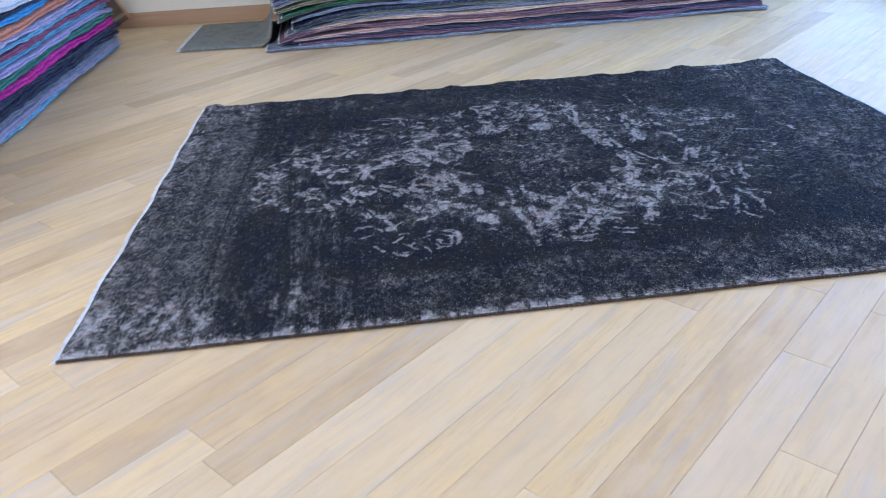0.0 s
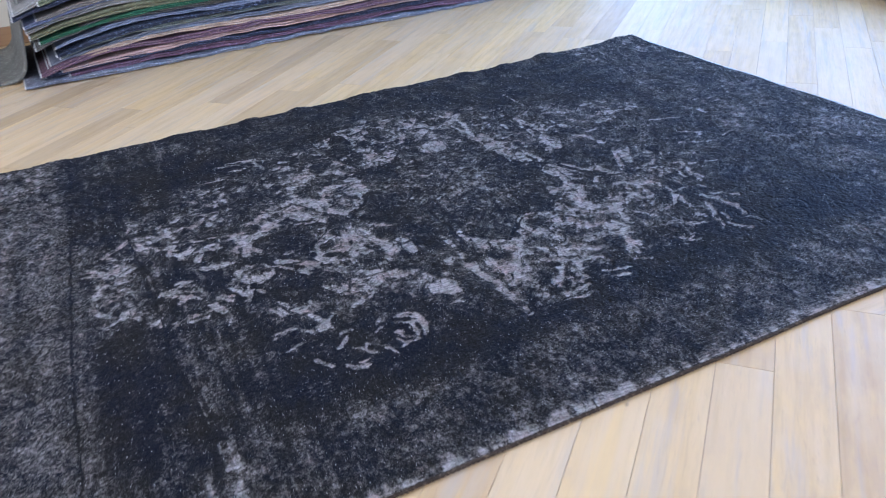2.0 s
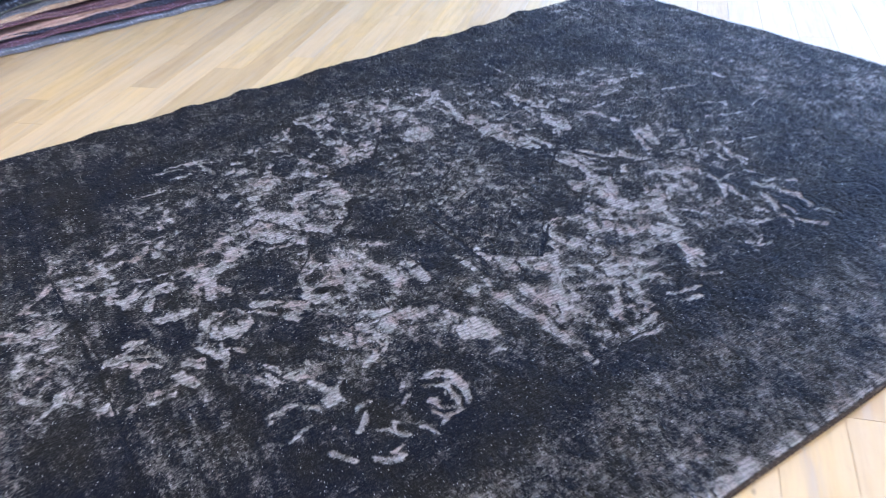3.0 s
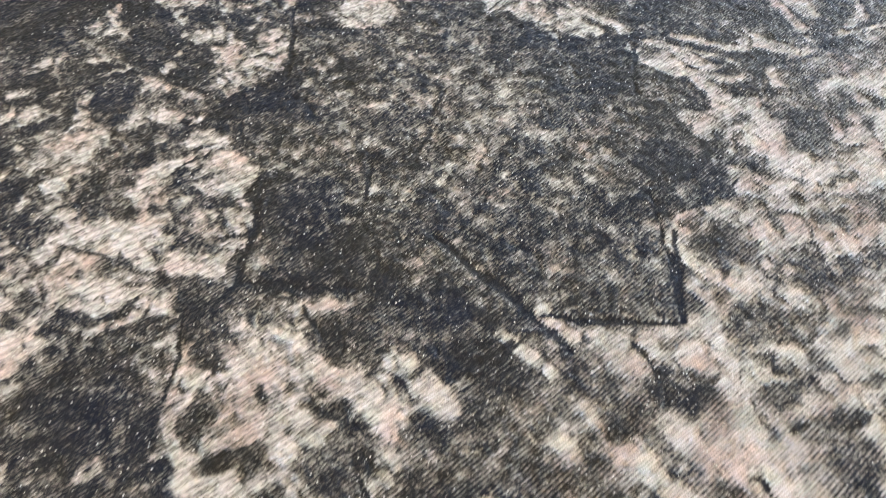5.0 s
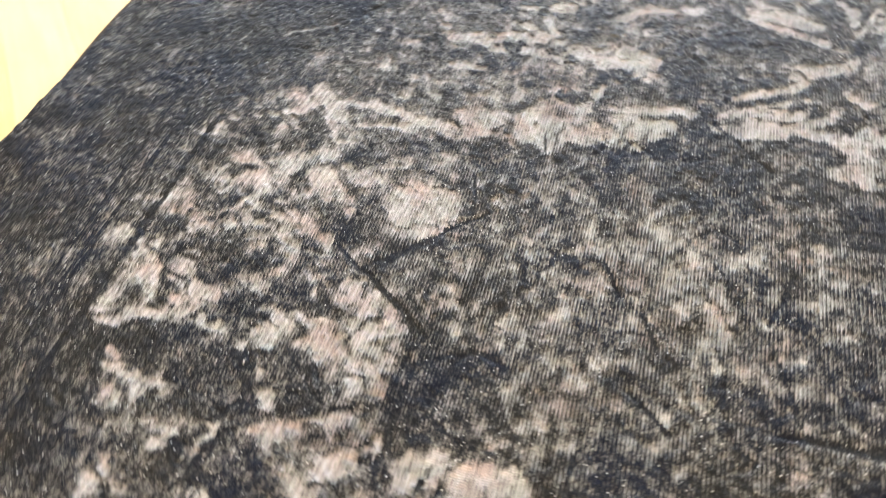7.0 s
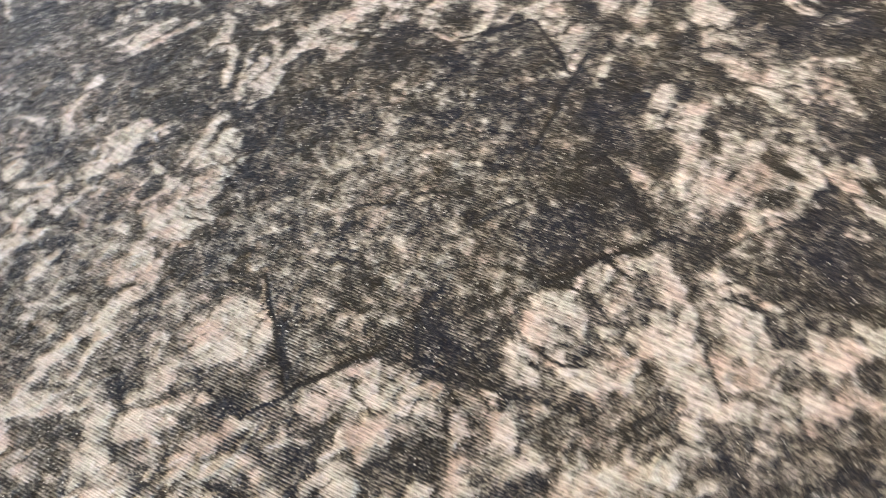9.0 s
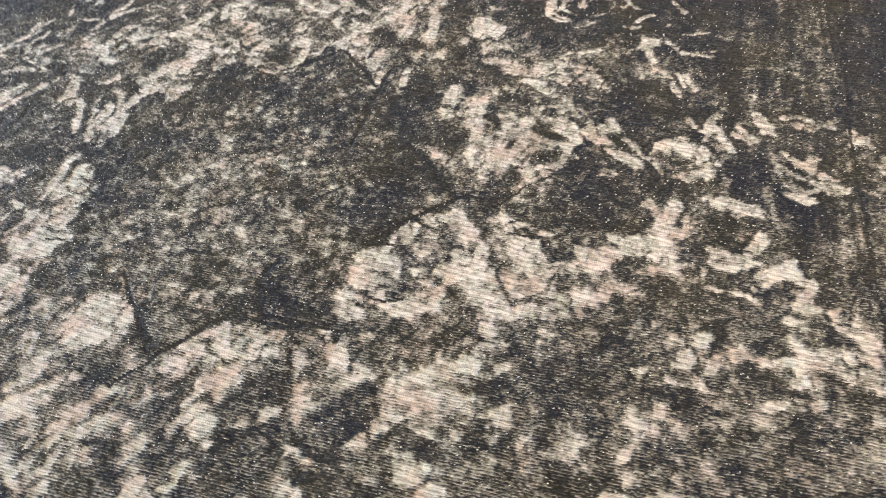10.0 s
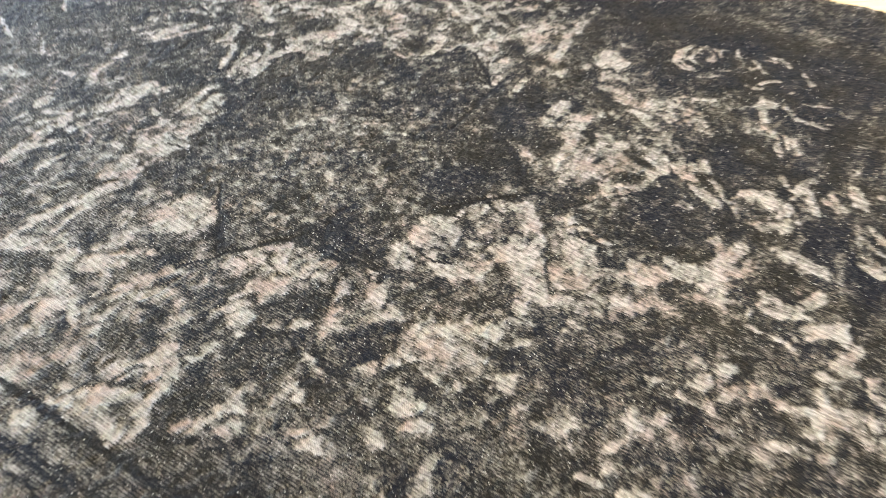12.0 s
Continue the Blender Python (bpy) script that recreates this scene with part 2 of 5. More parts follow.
def value_noise(x, y, size, seed):
    """Smooth noise, about 0 to 1, with cells of that size in metres."""
    g = np.random.RandomState(seed).rand(256, 256)
    fx, fy = x / size + 60.3, y / size + 71.7
    ix, iy = np.floor(fx).astype(int), np.floor(fy).astype(int)
    tx, ty = fx - ix, fy - iy
    tx, ty = tx * tx * (3 - 2 * tx), ty * ty * (3 - 2 * ty)
    a, b = g[iy % 256, ix % 256], g[iy % 256, (ix + 1) % 256]
    c, d = g[(iy + 1) % 256, ix % 256], g[(iy + 1) % 256, (ix + 1) % 256]
    return (a * (1 - tx) + b * tx) * (1 - ty) + (c * (1 - tx) + d * tx) * ty


def fbm(x, y, size, seed, octaves=4):
    total, amp, norm = 0, 1.0, 0
    for o in range(octaves):
        total = total + amp * value_noise(x, y, size / 2 ** o, seed + o)
        norm += amp
        amp *= 0.55
    return total / norm


def soft(v, lo, hi):
    t = np.clip((v - lo) / (hi - lo), 0, 1)
    return t * t * (3 - 2 * t)

# the rug's drawing: how far the pile is worn down to its pale ground (0 dark pile, 1 bare), in centimetres; window
# glare and crease shade are painted into it too
n_a, n_b, n_c = fbm(RX, RY, 0.09, 10), fbm(RX, RY, 0.035, 20, 3), fbm(RX, RY, 0.4, 30)
warp_x = RX + 0.022 * (fbm(RX, RY, 0.030, 50, 3) - 0.5)
warp_y = RY + 0.022 * (fbm(RX, RY, 0.030, 60, 3) - 0.5)
rough_x = RX + 0.10 * (fbm(RX, RY, 0.10, 55, 4) - 0.5)
rough_y = RY + 0.10 * (fbm(RX, RY, 0.10, 65, 4) - 0.5)
n_f = fbm(RX, RY, 0.013, 25, 2)
n_g = value_noise(RX * 0.7, RY, 0.0085, 27)
wear = -0.19 + 0.45 * (n_b - 0.5) + 0.25 * (n_a - 0.5) + 0.15 * (n_c - 0.5) + 0.40 * (n_f - 0.5) + 0.25 * (n_g - 0.5)
tone = 0.25 + 0.9 * fbm(RX, RY, 0.12, 40)
crease = np.zeros_like(RX)


def span(x0, x1, y0, y1, pad):
    """The part of the grid round a rectangle, in metres."""
    i0, i1 = (int(np.clip((v + 1.5) / 2.88 * CX, 0, CX)) for v in (x0 - pad, x1 + pad + 0.08))
    j0, j1 = (int(np.clip((v + 1.02) / 2.1 * CY, 0, CY)) for v in (y0 - pad - 0.12, y1 + pad + 0.08))
    return slice(j0, max(j1, j0 + 1)), slice(i0, max(i1, i0 + 1))


def line_distance(nums, x, y):
    p = np.array(nums, float).reshape(-1, 2) / 100
    d = np.full(x.shape, 9.0)
    for (ax, ay), (bx, by) in zip(p[:-1], p[1:]):
        l2 = (bx - ax) ** 2 + (by - ay) ** 2 + 1e-9
        t = np.clip(((x - ax) * (bx - ax) + (y - ay) * (by - ay)) / l2, 0, 1)
        d = np.minimum(d, np.hypot(x - ax - t * (bx - ax), y - ay - t * (by - ay)))
    return d


def reach(nums, pad):
    p = np.array(nums, float).reshape(-1, 2) / 100
    return span(p[:, 0].min(), p[:, 0].max(), p[:, 1].min(), p[:, 1].max(), pad)


def vine(mm, *nums):
    """A bared stroke of the drawing, mm wide."""
    part_of = reach(nums, 0.08)
    d = line_distance(nums, warp_x[part_of], warp_y[part_of])
    h = mm / 2000
    hit = 1 - soft(d, h * 0.55, h * 1.05 + 0.002)
    w = wear[part_of]
    wear[part_of] = w + (np.maximum(w, 0.66 + 0.6 * (n_b[part_of] - 0.5) + 0.5 * (n_f[part_of] - 0.5) + 0.35 * (n_g[part_of] - 0.5)) - w) * hit


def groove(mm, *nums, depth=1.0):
    """Pressed into the pile and coloured dark: outlines, and the shade in creases."""
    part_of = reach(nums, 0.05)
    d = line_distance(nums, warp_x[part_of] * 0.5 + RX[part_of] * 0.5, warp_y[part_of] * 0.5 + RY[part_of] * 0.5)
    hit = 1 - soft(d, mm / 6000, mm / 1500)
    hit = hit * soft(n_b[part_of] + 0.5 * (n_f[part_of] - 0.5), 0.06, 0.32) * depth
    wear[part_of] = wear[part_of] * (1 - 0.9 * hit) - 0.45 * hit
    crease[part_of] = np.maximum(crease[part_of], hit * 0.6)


def shade(mm, *nums):
    """A figure that has kept its dark pile."""
    part_of = reach(nums, 0.08)
    d = line_distance(nums, warp_x[part_of], warp_y[part_of])
    h = mm / 2000
    hit = (1 - soft(d, h * 0.5, h * 1.4 + 0.006)) * 0.85
    w = wear[part_of]
    wear[part_of] = w + (-0.12 + 0.6 * (n_b[part_of] - 0.5) + 0.6 * (n_f[part_of] - 0.5) - w) * hit


def thread_line(mm, *nums):
    """A straight bared thread, broken here and there."""
    part_of = reach(nums, 0.05)
    d = line_distance(nums, RX[part_of], RY[part_of])
    hit = (1 - soft(d, mm / 4000, mm / 1100)) * soft(n_b[part_of] + 0.4 * (n_f[part_of] - 0.5), 0.42, 0.62)
    wear[part_of] += (0.38 - wear[part_of]) * 0.8 * hit


def patch(x, y, rx, ry, level, turn=0.0):
    """Raises or lowers the paleness softly over an oval, in centimetres and degrees."""
    c, s = math.cos(radians(turn)), math.sin(radians(turn))
    dx, dy = warp_x - x / 100, warp_y - y / 100
    a, b = (dx * c + dy * s) / (rx / 100), (-dx * s + dy * c) / (ry / 100)
    wear[...] += level * (1 - soft(np.sqrt(a * a + b * b), 0.45, 1.25))


def inside(nums, x, y):
    p = np.array(nums, float).reshape(-1, 2) / 100
    hit = np.zeros(x.shape, bool)
    for (ax, ay), (bx, by) in zip(p, np.roll(p, -1, axis=0)):
        hit ^= ((ay > y) != (by > y)) & (x < (bx - ax) * (y - ay) / (by - ay + 1e-12) + ax)
    return hit


def worn_area(level, *nums):
    """Raises the wear to about that level inside an outline with a ragged rim."""
    p = np.array(nums, float).reshape(-1, 2) / 100
    part_of = span(p[:, 0].min(), p[:, 0].max(), p[:, 1].min(), p[:, 1].max(), 0.06)
    x, y = (v[part_of] for v in (rough_x, rough_y))
    hit = 0.34 * inside(nums, x, y) + 0.33 * inside(nums, x + 0.012, y + 0.008) + 0.33 * inside(nums, x - 0.010, y - 0.012)
    w = wear[part_of]
    goal = level - 0.16 + 0.36 * scroll[part_of] + 1.2 * (n_b[part_of] - 0.5) + 0.5 * (n_f[part_of] - 0.5) + 0.25 * (n_g[part_of] - 0.5)
    wear[part_of] = w + (np.maximum(goal, w) - w) * hit


# broad wear: the field's ends, the border along the near side, the worn left end
lean = RY - 0.047 * RX
frame_d = np.minimum.reduce([RX + 1.0 + 0.04 * RY, 0.80 - RX, 0.78 - lean, lean + 0.60])
patch(-22, 60, 54, 19, 0.22)
patch(-62, 38, 32, 26, 0.10)
patch(28, 52, 34, 20, 0.16)
patch(-88, 18, 20, 26, 0.16)
patch(-36, -32, 40, 18, 0.15)
patch(8, -42, 40, 16, 0.15)
patch(24, -30, 34, 20, 0.14)
patch(45, 10, 26, 34, 0.08)
patch(-50, 10, 20, 18, 0.12)
# small scrolls fill the field: crooked threads of bared ground
oval = ((np.abs(RX + 0.14) / 0.90) ** 3 + (np.abs(lean - 0.06) / 0.66) ** 3)
figured = (1 - soft(oval, 0.75, 1.05))
thread = np.abs(fbm(warp_x, warp_y, 0.050, 80, 2) - 0.5)
thread_b = np.abs(fbm(warp_x, warp_y, 0.058, 84, 2) - 0.5)
gate, gate_b = soft(value_noise(RX, RY, 0.035, 86), 0.48, 0.60), soft(value_noise(RX, RY, 0.04, 87), 0.50, 0.62)
scroll = np.maximum((1 - soft(thread, 0.030, 0.072)) * gate, (1 - soft(thread_b, 0.028, 0.066)) * gate_b)
wear = wear + figured * 0.24 * scroll
# wrinkle lines, coloured dark further down to give them shade
veins = np.abs(fbm(warp_x, warp_y, 0.085, 88, 3) - 0.5)
vein = (1 - soft(veins, 0.004, 0.015)) * soft(value_noise(RX, RY, 0.09, 89), 0.36, 0.5)
# borders: flecked, in rows
rows = 0.5 + 0.5 * np.sin(RX * 2 * math.pi / 0.105 + 1.0)
ends = soft(-1.14 - 0.04 * RY - RX, 0, 0.06)
fleck = 0.6 * (fbm(RX, RY * 0.55, 0.014, 70, 2) - 0.5) + 0.4 * (fbm(RX, RY * 0.5, 0.05, 73, 3) - 0.5)
wear += ends * (0.18 + 0.14 * soft(RY, -0.3, 0.5) + 0.20 * (rows - 0.5) + 0.22 * fleck + 0.45 * (fbm(RX * 3.0, RY * 0.3, 0.04, 77, 3) - 0.5) + 0.5 * (fbm(RX, RY * 0.10, 0.011, 78, 2) - 0.5) + 0.35 * (fbm(RX * 0.2, RY, 0.012, 79, 2) - 0.5) + 0.10 + 0.35 * (n_f - 0.5) + 0.22 * soft(-1.36 - RX, 0, 0.08))
wear -= ends * (0.30 * (n_b - 0.5) + 0.18 * (n_a - 0.5) + 0.2 * (n_f - 0.5) - 0.05)
wear = wear + ends * 0.5 * (0.14 - wear)
near_side = soft(-0.66 - lean, 0, 0.06)
wear += near_side * (0.17 + 0.9 * fleck + 0.42 * soft(-0.90 - lean, 0, 0.03) * (0.4 + 1.2 * n_c))
far_side = soft(lean - 0.80, 0, 0.05)
wear += far_side * (0.10 + 0.7 * fleck)
# right end: flecked like the borders, plus window glare painted in as paler ground
right_end = soft(RX - 0.85, 0, 0.12)
wear += right_end * (0.26 + 0.9 * fleck)
# haze of window glare over the field's right side, lightened into the colour
patch(66, 22, 34, 55, 0.15)
# the field's left edge is rubbed in long strokes across
rub = fbm(RX * 3.0, RY * 0.35, 0.05, 75, 3) - 0.5
wear += (1 - soft(np.abs(RX + 0.93 + 0.05 * RY), 0.05, 0.30)) * (1.0 * rub + 0.02)
wear += soft(-0.3 - lean, 0, 0.4) * (1 - soft(np.abs(RX + 0.97 + 0.05 * RY), 0.05, 0.16)) * (0.35 * rub + 0.0)

# areas rubbed down to the ground
worn_area(0.27, 17.6, 56.7, -1.7, 50.0, -12.3, 44.2, -22.3, 34.3, -35.1, 33.3, -30.8, 24.7, -34.0, 14.5, -42.6, 6.8, -51.5, 6.7, -57.9, 16.7, -65.5, 10.6, -73.3, 4.4, -76.4, 12.0, -69.0, 20.5, -61.8, 26.2, -63.0, 33.2, -60.1, 39.0, -63.5, 46.1, -65.3, 53.3, -9.0, 78.2)
worn_area(0.22, -67.4, 21.2, -92.7, 10.6, -102.6, 11.6, -104.2, 36.0, -69.3, 51.5, -59.6, 29.7)
worn_area(0.30, -100.8, -18.0, -111.8, -24.1, -114.7, 31.4, -109.9, 25.9, -107.8, 18.6, -104.3, 5.8)
worn_area(0.36, 26.9, 65.2, 17.1, 54.5, 13.8, 36.1, 4.2, 32.5, 6.8, 41.2, -0.8, 46.7, -8.1, 45.8, -12.9, 43.2, -21.6, 34.5, -33.1, 33.1, -37.7, 35.1, 5.2, 75.5)
worn_area(0.22, 84.7, 38.0, 64.8, 21.4, 34.2, 14.8, 17.5, 13.4, 14.4, 24.3, 14.6, 39.1, 18.6, 53.7, 30.1, 63.7)
worn_area(0.30, -48.9, 6.5, -30.9, -5.3, -30.2, -27.0, -25.3, -30.8, -20.5, -19.6, -10.1, -30.1, 1.6, -19.1, 5.6, -19.4, 12.3, -23.3, 22.2, -9.9, 44.3, -8.3, 57.2, -16.9, -14.1, -62.8, -59.5, -28.2, -55.8, -10.9)
worn_area(0.28, -58.8, 43.6, -41.0, 32.6, -31.6, 19.9, -37.0, 11.8, -42.9, 5.6, -48.0, 8.3, -60.0, 16.5, -67.7, 15.3, -73.1, 6.4, -77.2, 5.6, -73.9, 17.8, -67.1, 19.6)

# the plain dark band round the field
band = soft(-0.40 - lean, 0, 0.12) * soft(lean + 0.70, 0, 0.06) * soft(RX + 0.98, 0, 0.12)
wear -= 0.20 * band * (1 - 0.8 * scroll)
wear -= 0.16 * soft(RX + 1.16, 0, 0.05) * soft(-0.94 - RX, 0, 0.08) * soft(-0.1 - RY, 0, 0.3)

# the medallion and other dark figures
MEDALLION = (-12, 44, 1, 32, 12, 33, 19, 27, 22, 9, 15, -17, 1, -19.5, -9, -29, -20, -19, -32, -20.5, -31, -5, -42, 5, -37, 9, -32, 17, -21, 26)
OVAL = (-51, 2, -55, 12, -63, 12.5, -71, 6, -70, 1, -61, -2.5)
for shape, level in ((MEDALLION, 0.01), (OVAL, -0.03)):
    m = inside(shape, warp_x, warp_y)
    tone[m] = 0.35 * tone[m]
    wear[m] = (level + 0.6 * (n_b - 0.5) + 0.35 * (n_a - 0.5) + 0.75 * (n_f - 0.5) + 0.5 * (n_g - 0.5) + 0.10 * scroll)[m]
patch(-10, 9, 9, 9, 0.10)
patch(-3, 2, 15, 13, 0.12)
patch(-9, 24, 11, 12, 0.13)
patch(-33, 12, 7, 7, -0.22)
patch(-30, 2, 8, 7, -0.25)
patch(-30, -13, 9, 9, -0.28)
patch(14, 9, 9, 11, -0.26)
patch(10, -10, 8, 8, -0.26)
patch(-42, 50, 10, 6, -0.35, 30)
patch(-25, 51, 8, 6, -0.45)
patch(-30, 70, 22, 6, -0.20)
patch(-22, -48, 22, 12, 0.10)
# window glare at the far right, painted in by this one patch
patch(68, 34, 20, 20, 0.12)
patch(-89, 14, 12, 28, -0.12)
patch(-18, 77, 26, 8, 0.14)
patch(-63, -9, 14, 10, -0.08)
patch(56, -50, 18, 8, -0.25)
patch(-80, 62, 26, 10, -0.30)
patch(-62, 2, 8, 6, -0.15)

# far half of the field, bared strokes
vine(36, 17.2, 41.0, 17.0, 35.8, 15.9, 28.1, 17.0, 20.8, 19.3, 13.3)
vine(18, 23.5, 5.9, 23.7, 1.2, 22.7, -5.4, 21.8, -8.3)
vine(20, 16.5, -7.7, 15.1, -12.1)
vine(16, 35.2, 28.9, 34.2, 22.3, 31.0, 16.7)
vine(16, 37.9, 39.6, 35.3, 35.8)
vine(12, 34.7, 42.9, 32.6, 39.4)
vine(14, 43.8, 24.9, 47.3, 19.5, 48.9, 11.8)
vine(12, 48.3, 31.9, 41.4, 29.2)
vine(14, 54.0, 24.3, 48.3, 23.3)
vine(12, 42.9, 34.9, 38.1, 32.0)
vine(10, 50.5, 6.1, 44.9, 0.1, 43.5, -5.8, 40.1, -9.8)
vine(8, 57.0, -1.0, 56.1, -5.5, 51.6, -9.4)
vine(10, 28.1, 5.3, 31.5, -2.2, 39.8, -8.5, 35.6, -8.7)
vine(9, 48.9, -12.5, 50.6, -16.3, 48.2, -18.7)
vine(10, 25.0, -11.1, 22.5, -17.5, 17.6, -22.1)
vine(9, 20.1, -10.2, 14.9, -16.1)
vine(10, 7.5, -21.5, 7.3, -27.2, 2.8, -28.8, 0.3, -31.1, -1.9, -26.2, -0.9, -20.5, 3.5, -18.9, 7.5, -21.5)
vine(9, 12.6, -19.7, 12.4, -23.9)
vine(8, 15.3, -25.8, 11.7, -30.0, 8.7, -35.5)
vine(8, -4.3, -28.5, -9.3, -31.6, -15.5, -31.1)
vine(9, -17.8, -21.5, -16.7, -27.5, -20.4, -32.9)
vine(8, -24.2, -22.6, -25.0, -26.6)
vine(10, -37.2, -4.3, -40.7, -4.6, -40.8, -9.7, -40.5, -15.9, -42.9, -19.0)
vine(9, -39.2, -0.2, -44.6, -1.3, -48.1, -6.5, -53.8, -9.7, -57.5, -12.1)
vine(8, -49.5, -3.2, -54.4, -5.1, -57.7, -8.3)
vine(8, -45.4, -7.4, -46.9, -11.0)
vine(8, -41.3, -14.1, -44.9, -11.3)
vine(9, -48.7, -13.7, -51.8, -11.9)
vine(11, -53.3, -15.5, -55.8, -13.4)
vine(11, -57.9, -17.3, -61.4, -13.6, -64.7, -10.1, -66.9, -10.0)
vine(9, -61.3, -17.5, -63.6, -15.4)
vine(8, -50.0, -19.5, -53.9, -22.1)
vine(17, -69.8, -11.1, -71.0, -14.4, -75.9, -15.4, -77.0, -13.1, -74.3, -9.7, -70.7, -9.7)
vine(12, -76.0, -7.0, -79.4, -9.5)
vine(17, -77.6, -17.0, -77.5, -21.8, -78.6, -24.1)
vine(14, -81.2, -19.3, -83.5, -18.3)
vine(14, -84.1, -25.3, -85.9, -21.1)
vine(11, -87.5, -23.6, -92.6, -22.8, -96.8, -27.3)
vine(14, -88.7, -16.7, -92.0, -14.5, -93.5, -16.8)
vine(14, -88.7, -11.5, -91.0, -9.1)
vine(20, -80.0, -3.1, -85.0, -1.9)
vine(16, -80.2, 9.0, -84.6, 8.6, -86.7, 2.0)
vine(14, -86.2, 12.0, -90.5, 7.6)
vine(12, -91.2, 11.3, -93.4, 14.2)
vine(14, -94.2, -12.0, -98.1, -10.3)
vine(22, -99.1, -24.4, -100.6, -19.6, -105.4, -16.5)
vine(20, -106.5, -13.7, -110.5, -18.5)
vine(22, -102.8, -7.6, -105.8, -2.9)
vine(24, -104.5, 8.3, -108.5, 9.1)
vine(16, -107.5, 15.4, -109.9, 17.7)
vine(16, -102.8, 25.0, -105.9, 21.0, -109.2, 18.5)
vine(8, -61.8, -38.8, -63.4, -41.8, -67.2, -43.2)
vine(7, -70.5, -46.9, -74.9, -48.5)
vine(7, -71.3, -41.1, -76.7, -43.0)
vine(9, -65.0, -31.8, -66.4, -35.0, -68.8, -35.0)
vine(11, -70.2, -31.5, -72.3, -27.9)
vine(9, -60.3, -62.4, -61.6, -59.9, -59.8, -59.3)
vine(8, -55.4, -56.3, -58.5, -54.6, -59.2, -56.8)
vine(8, -44.0, -53.8, -46.1, -51.7, -48.1, -53.8)
vine(8, -49.9, -58.8, -51.4, -56.4)
vine(8, -53.6, -60.1, -55.0, -57.6)
vine(7, -46.6, -32.0, -50.3, -35.9, -55.5, -39.0)
vine(7, -67.4, -49.7, -70.0, -49.3)
vine(8, -28.9, -45.6, -33.1, -45.7, -34.4, -39.2, -35.9, -42.4)
vine(9, -29.1, -29.4, -33.1, -29.6)
vine(10, -39.4, -37.0, -42.9, -33.2, -42.1, -30.4)
vine(7, -20.8, -47.3, -20.9, -51.9)
vine(7, -22.3, -34.9, -23.1, -39.3)
vine(8, -41.4, -28.9, -46.6, -28.5)
vine(7, -53.6, -29.9, -57.6, -32.5)
vine(8, -38.8, -19.8, -41.2, -23.0)
vine(20, -22.7, 42.6, -22.9, 55.0, -24.0, 62.3, -25.6, 70.7)
vine(14, -20.2, 42.3, -20.9, 47.3)
vine(18, -25.7, 42.0, -27.2, 38.0)
vine(20, -26.8, 49.8, -27.8, 49.3)
vine(18, -30.5, 47.0, -30.9, 46.3)
vine(16, -44.5, 48.0, -46.3, 41.5)
vine(22, -48.2, 48.6, -49.6, 48.5)
vine(16, -45.8, 55.9, -49.7, 56.2)
vine(16, -36.1, 57.1, -40.7, 54.0)
vine(18, -32.1, 66.8, -32.7, 61.7, -38.4, 60.2, -45.1, 60.2)
vine(16, -45.3, 43.1, -49.5, 40.1)
vine(24, -32.8, 22.4, -38.1, 21.8)
vine(20, -45.2, 24.8, -47.1, 18.1, -44.7, 11.1)
vine(24, -50.9, 19.6, -53.8, 21.3)
vine(16, -57.9, 16.7, -63.0, 14.6, -65.3, 9.9)
vine(14, -64.9, 19.5, -71.5, 14.0, -75.3, 8.1)
vine(16, -54.9, 49.9, -50.8, 50.6)
vine(20, 2.5, 55.8, -0.9, 51.7)
vine(18, -1.0, 65.6, -2.4, 61.4)
vine(20, -16.2, 71.9, -18.5, 69.9)
vine(18, -18.6, 65.8, -21.1, 61.5)
# near half of the field, bared strokes
vine(19, -1.3, -20.9, 3.2, -19.6, 7.7, -22.5, 7.5, -27.3, 3.7, -29.5, -0.2, -28.4)
vine(18, -19.4, -19.3, -19.3, -26.2, -18.7, -33.0, -18.7, -39.8)
vine(24, -11.0, -28.2, -5.4, -33.8, -4.0, -39.3)
vine(16, -10.4, -36.4, -13.3, -42.1, -18.6, -44.4)
vine(18, 2.4, -34.1, 3.5, -37.4, 2.0, -38.5)
vine(24, 11.0, -33.4, 14.9, -33.9)
vine(16, -3.7, -46.7, -6.7, -50.9, -9.5, -55.6)
vine(16, 1.7, -47.9, 6.4, -49.6)
vine(16, -2.8, -50.3, -2.5, -54.2)
vine(22, -18.9, -48.4, -14.1, -48.7, -15.0, -53.0)
vine(22, -22.2, -48.3, -21.6, -53.3, -20.5, -57.1)
vine(20, -25.4, -35.5, -22.8, -42.0, -21.7, -47.8)
vine(18, -41.5, 0.6, -41.3, -3.2, -41.0, -6.9, -40.8, -10.4)
vine(14, -38.1, -2.0, -40.0, -6.5)
vine(12, -35.8, -5.1, -32.5, -5.2)
vine(20, -45.7, -5.5, -48.8, -8.4, -47.9, -12.2)
vine(20, -41.3, -11.2, -39.0, -15.1, -40.2, -19.2)
vine(30, -34.5, -14.3, -33.4, -18.4, -34.3, -21.8)
vine(20, -52.6, -1.2, -50.3, -4.1)
vine(18, -57.5, -11.5, -57.0, -14.7, -54.1, -16.9, -48.9, -16.4, -48.3, -12.9, -51.9, -10.1)
vine(28, -45.1, -26.5, -43.5, -30.2, -40.8, -30.6)
vine(18, -54.3, -21.1, -53.6, -23.3)
vine(16, -63.4, -15.8, -62.1, -18.4)
vine(16, -67.6, -9.1, -62.2, -11.6, -58.1, -15.6)
vine(26, -78.5, -9.7, -75.0, -7.7, -71.2, -8.9, -70.5, -13.6, -73.2, -16.1, -76.5, -14.3)
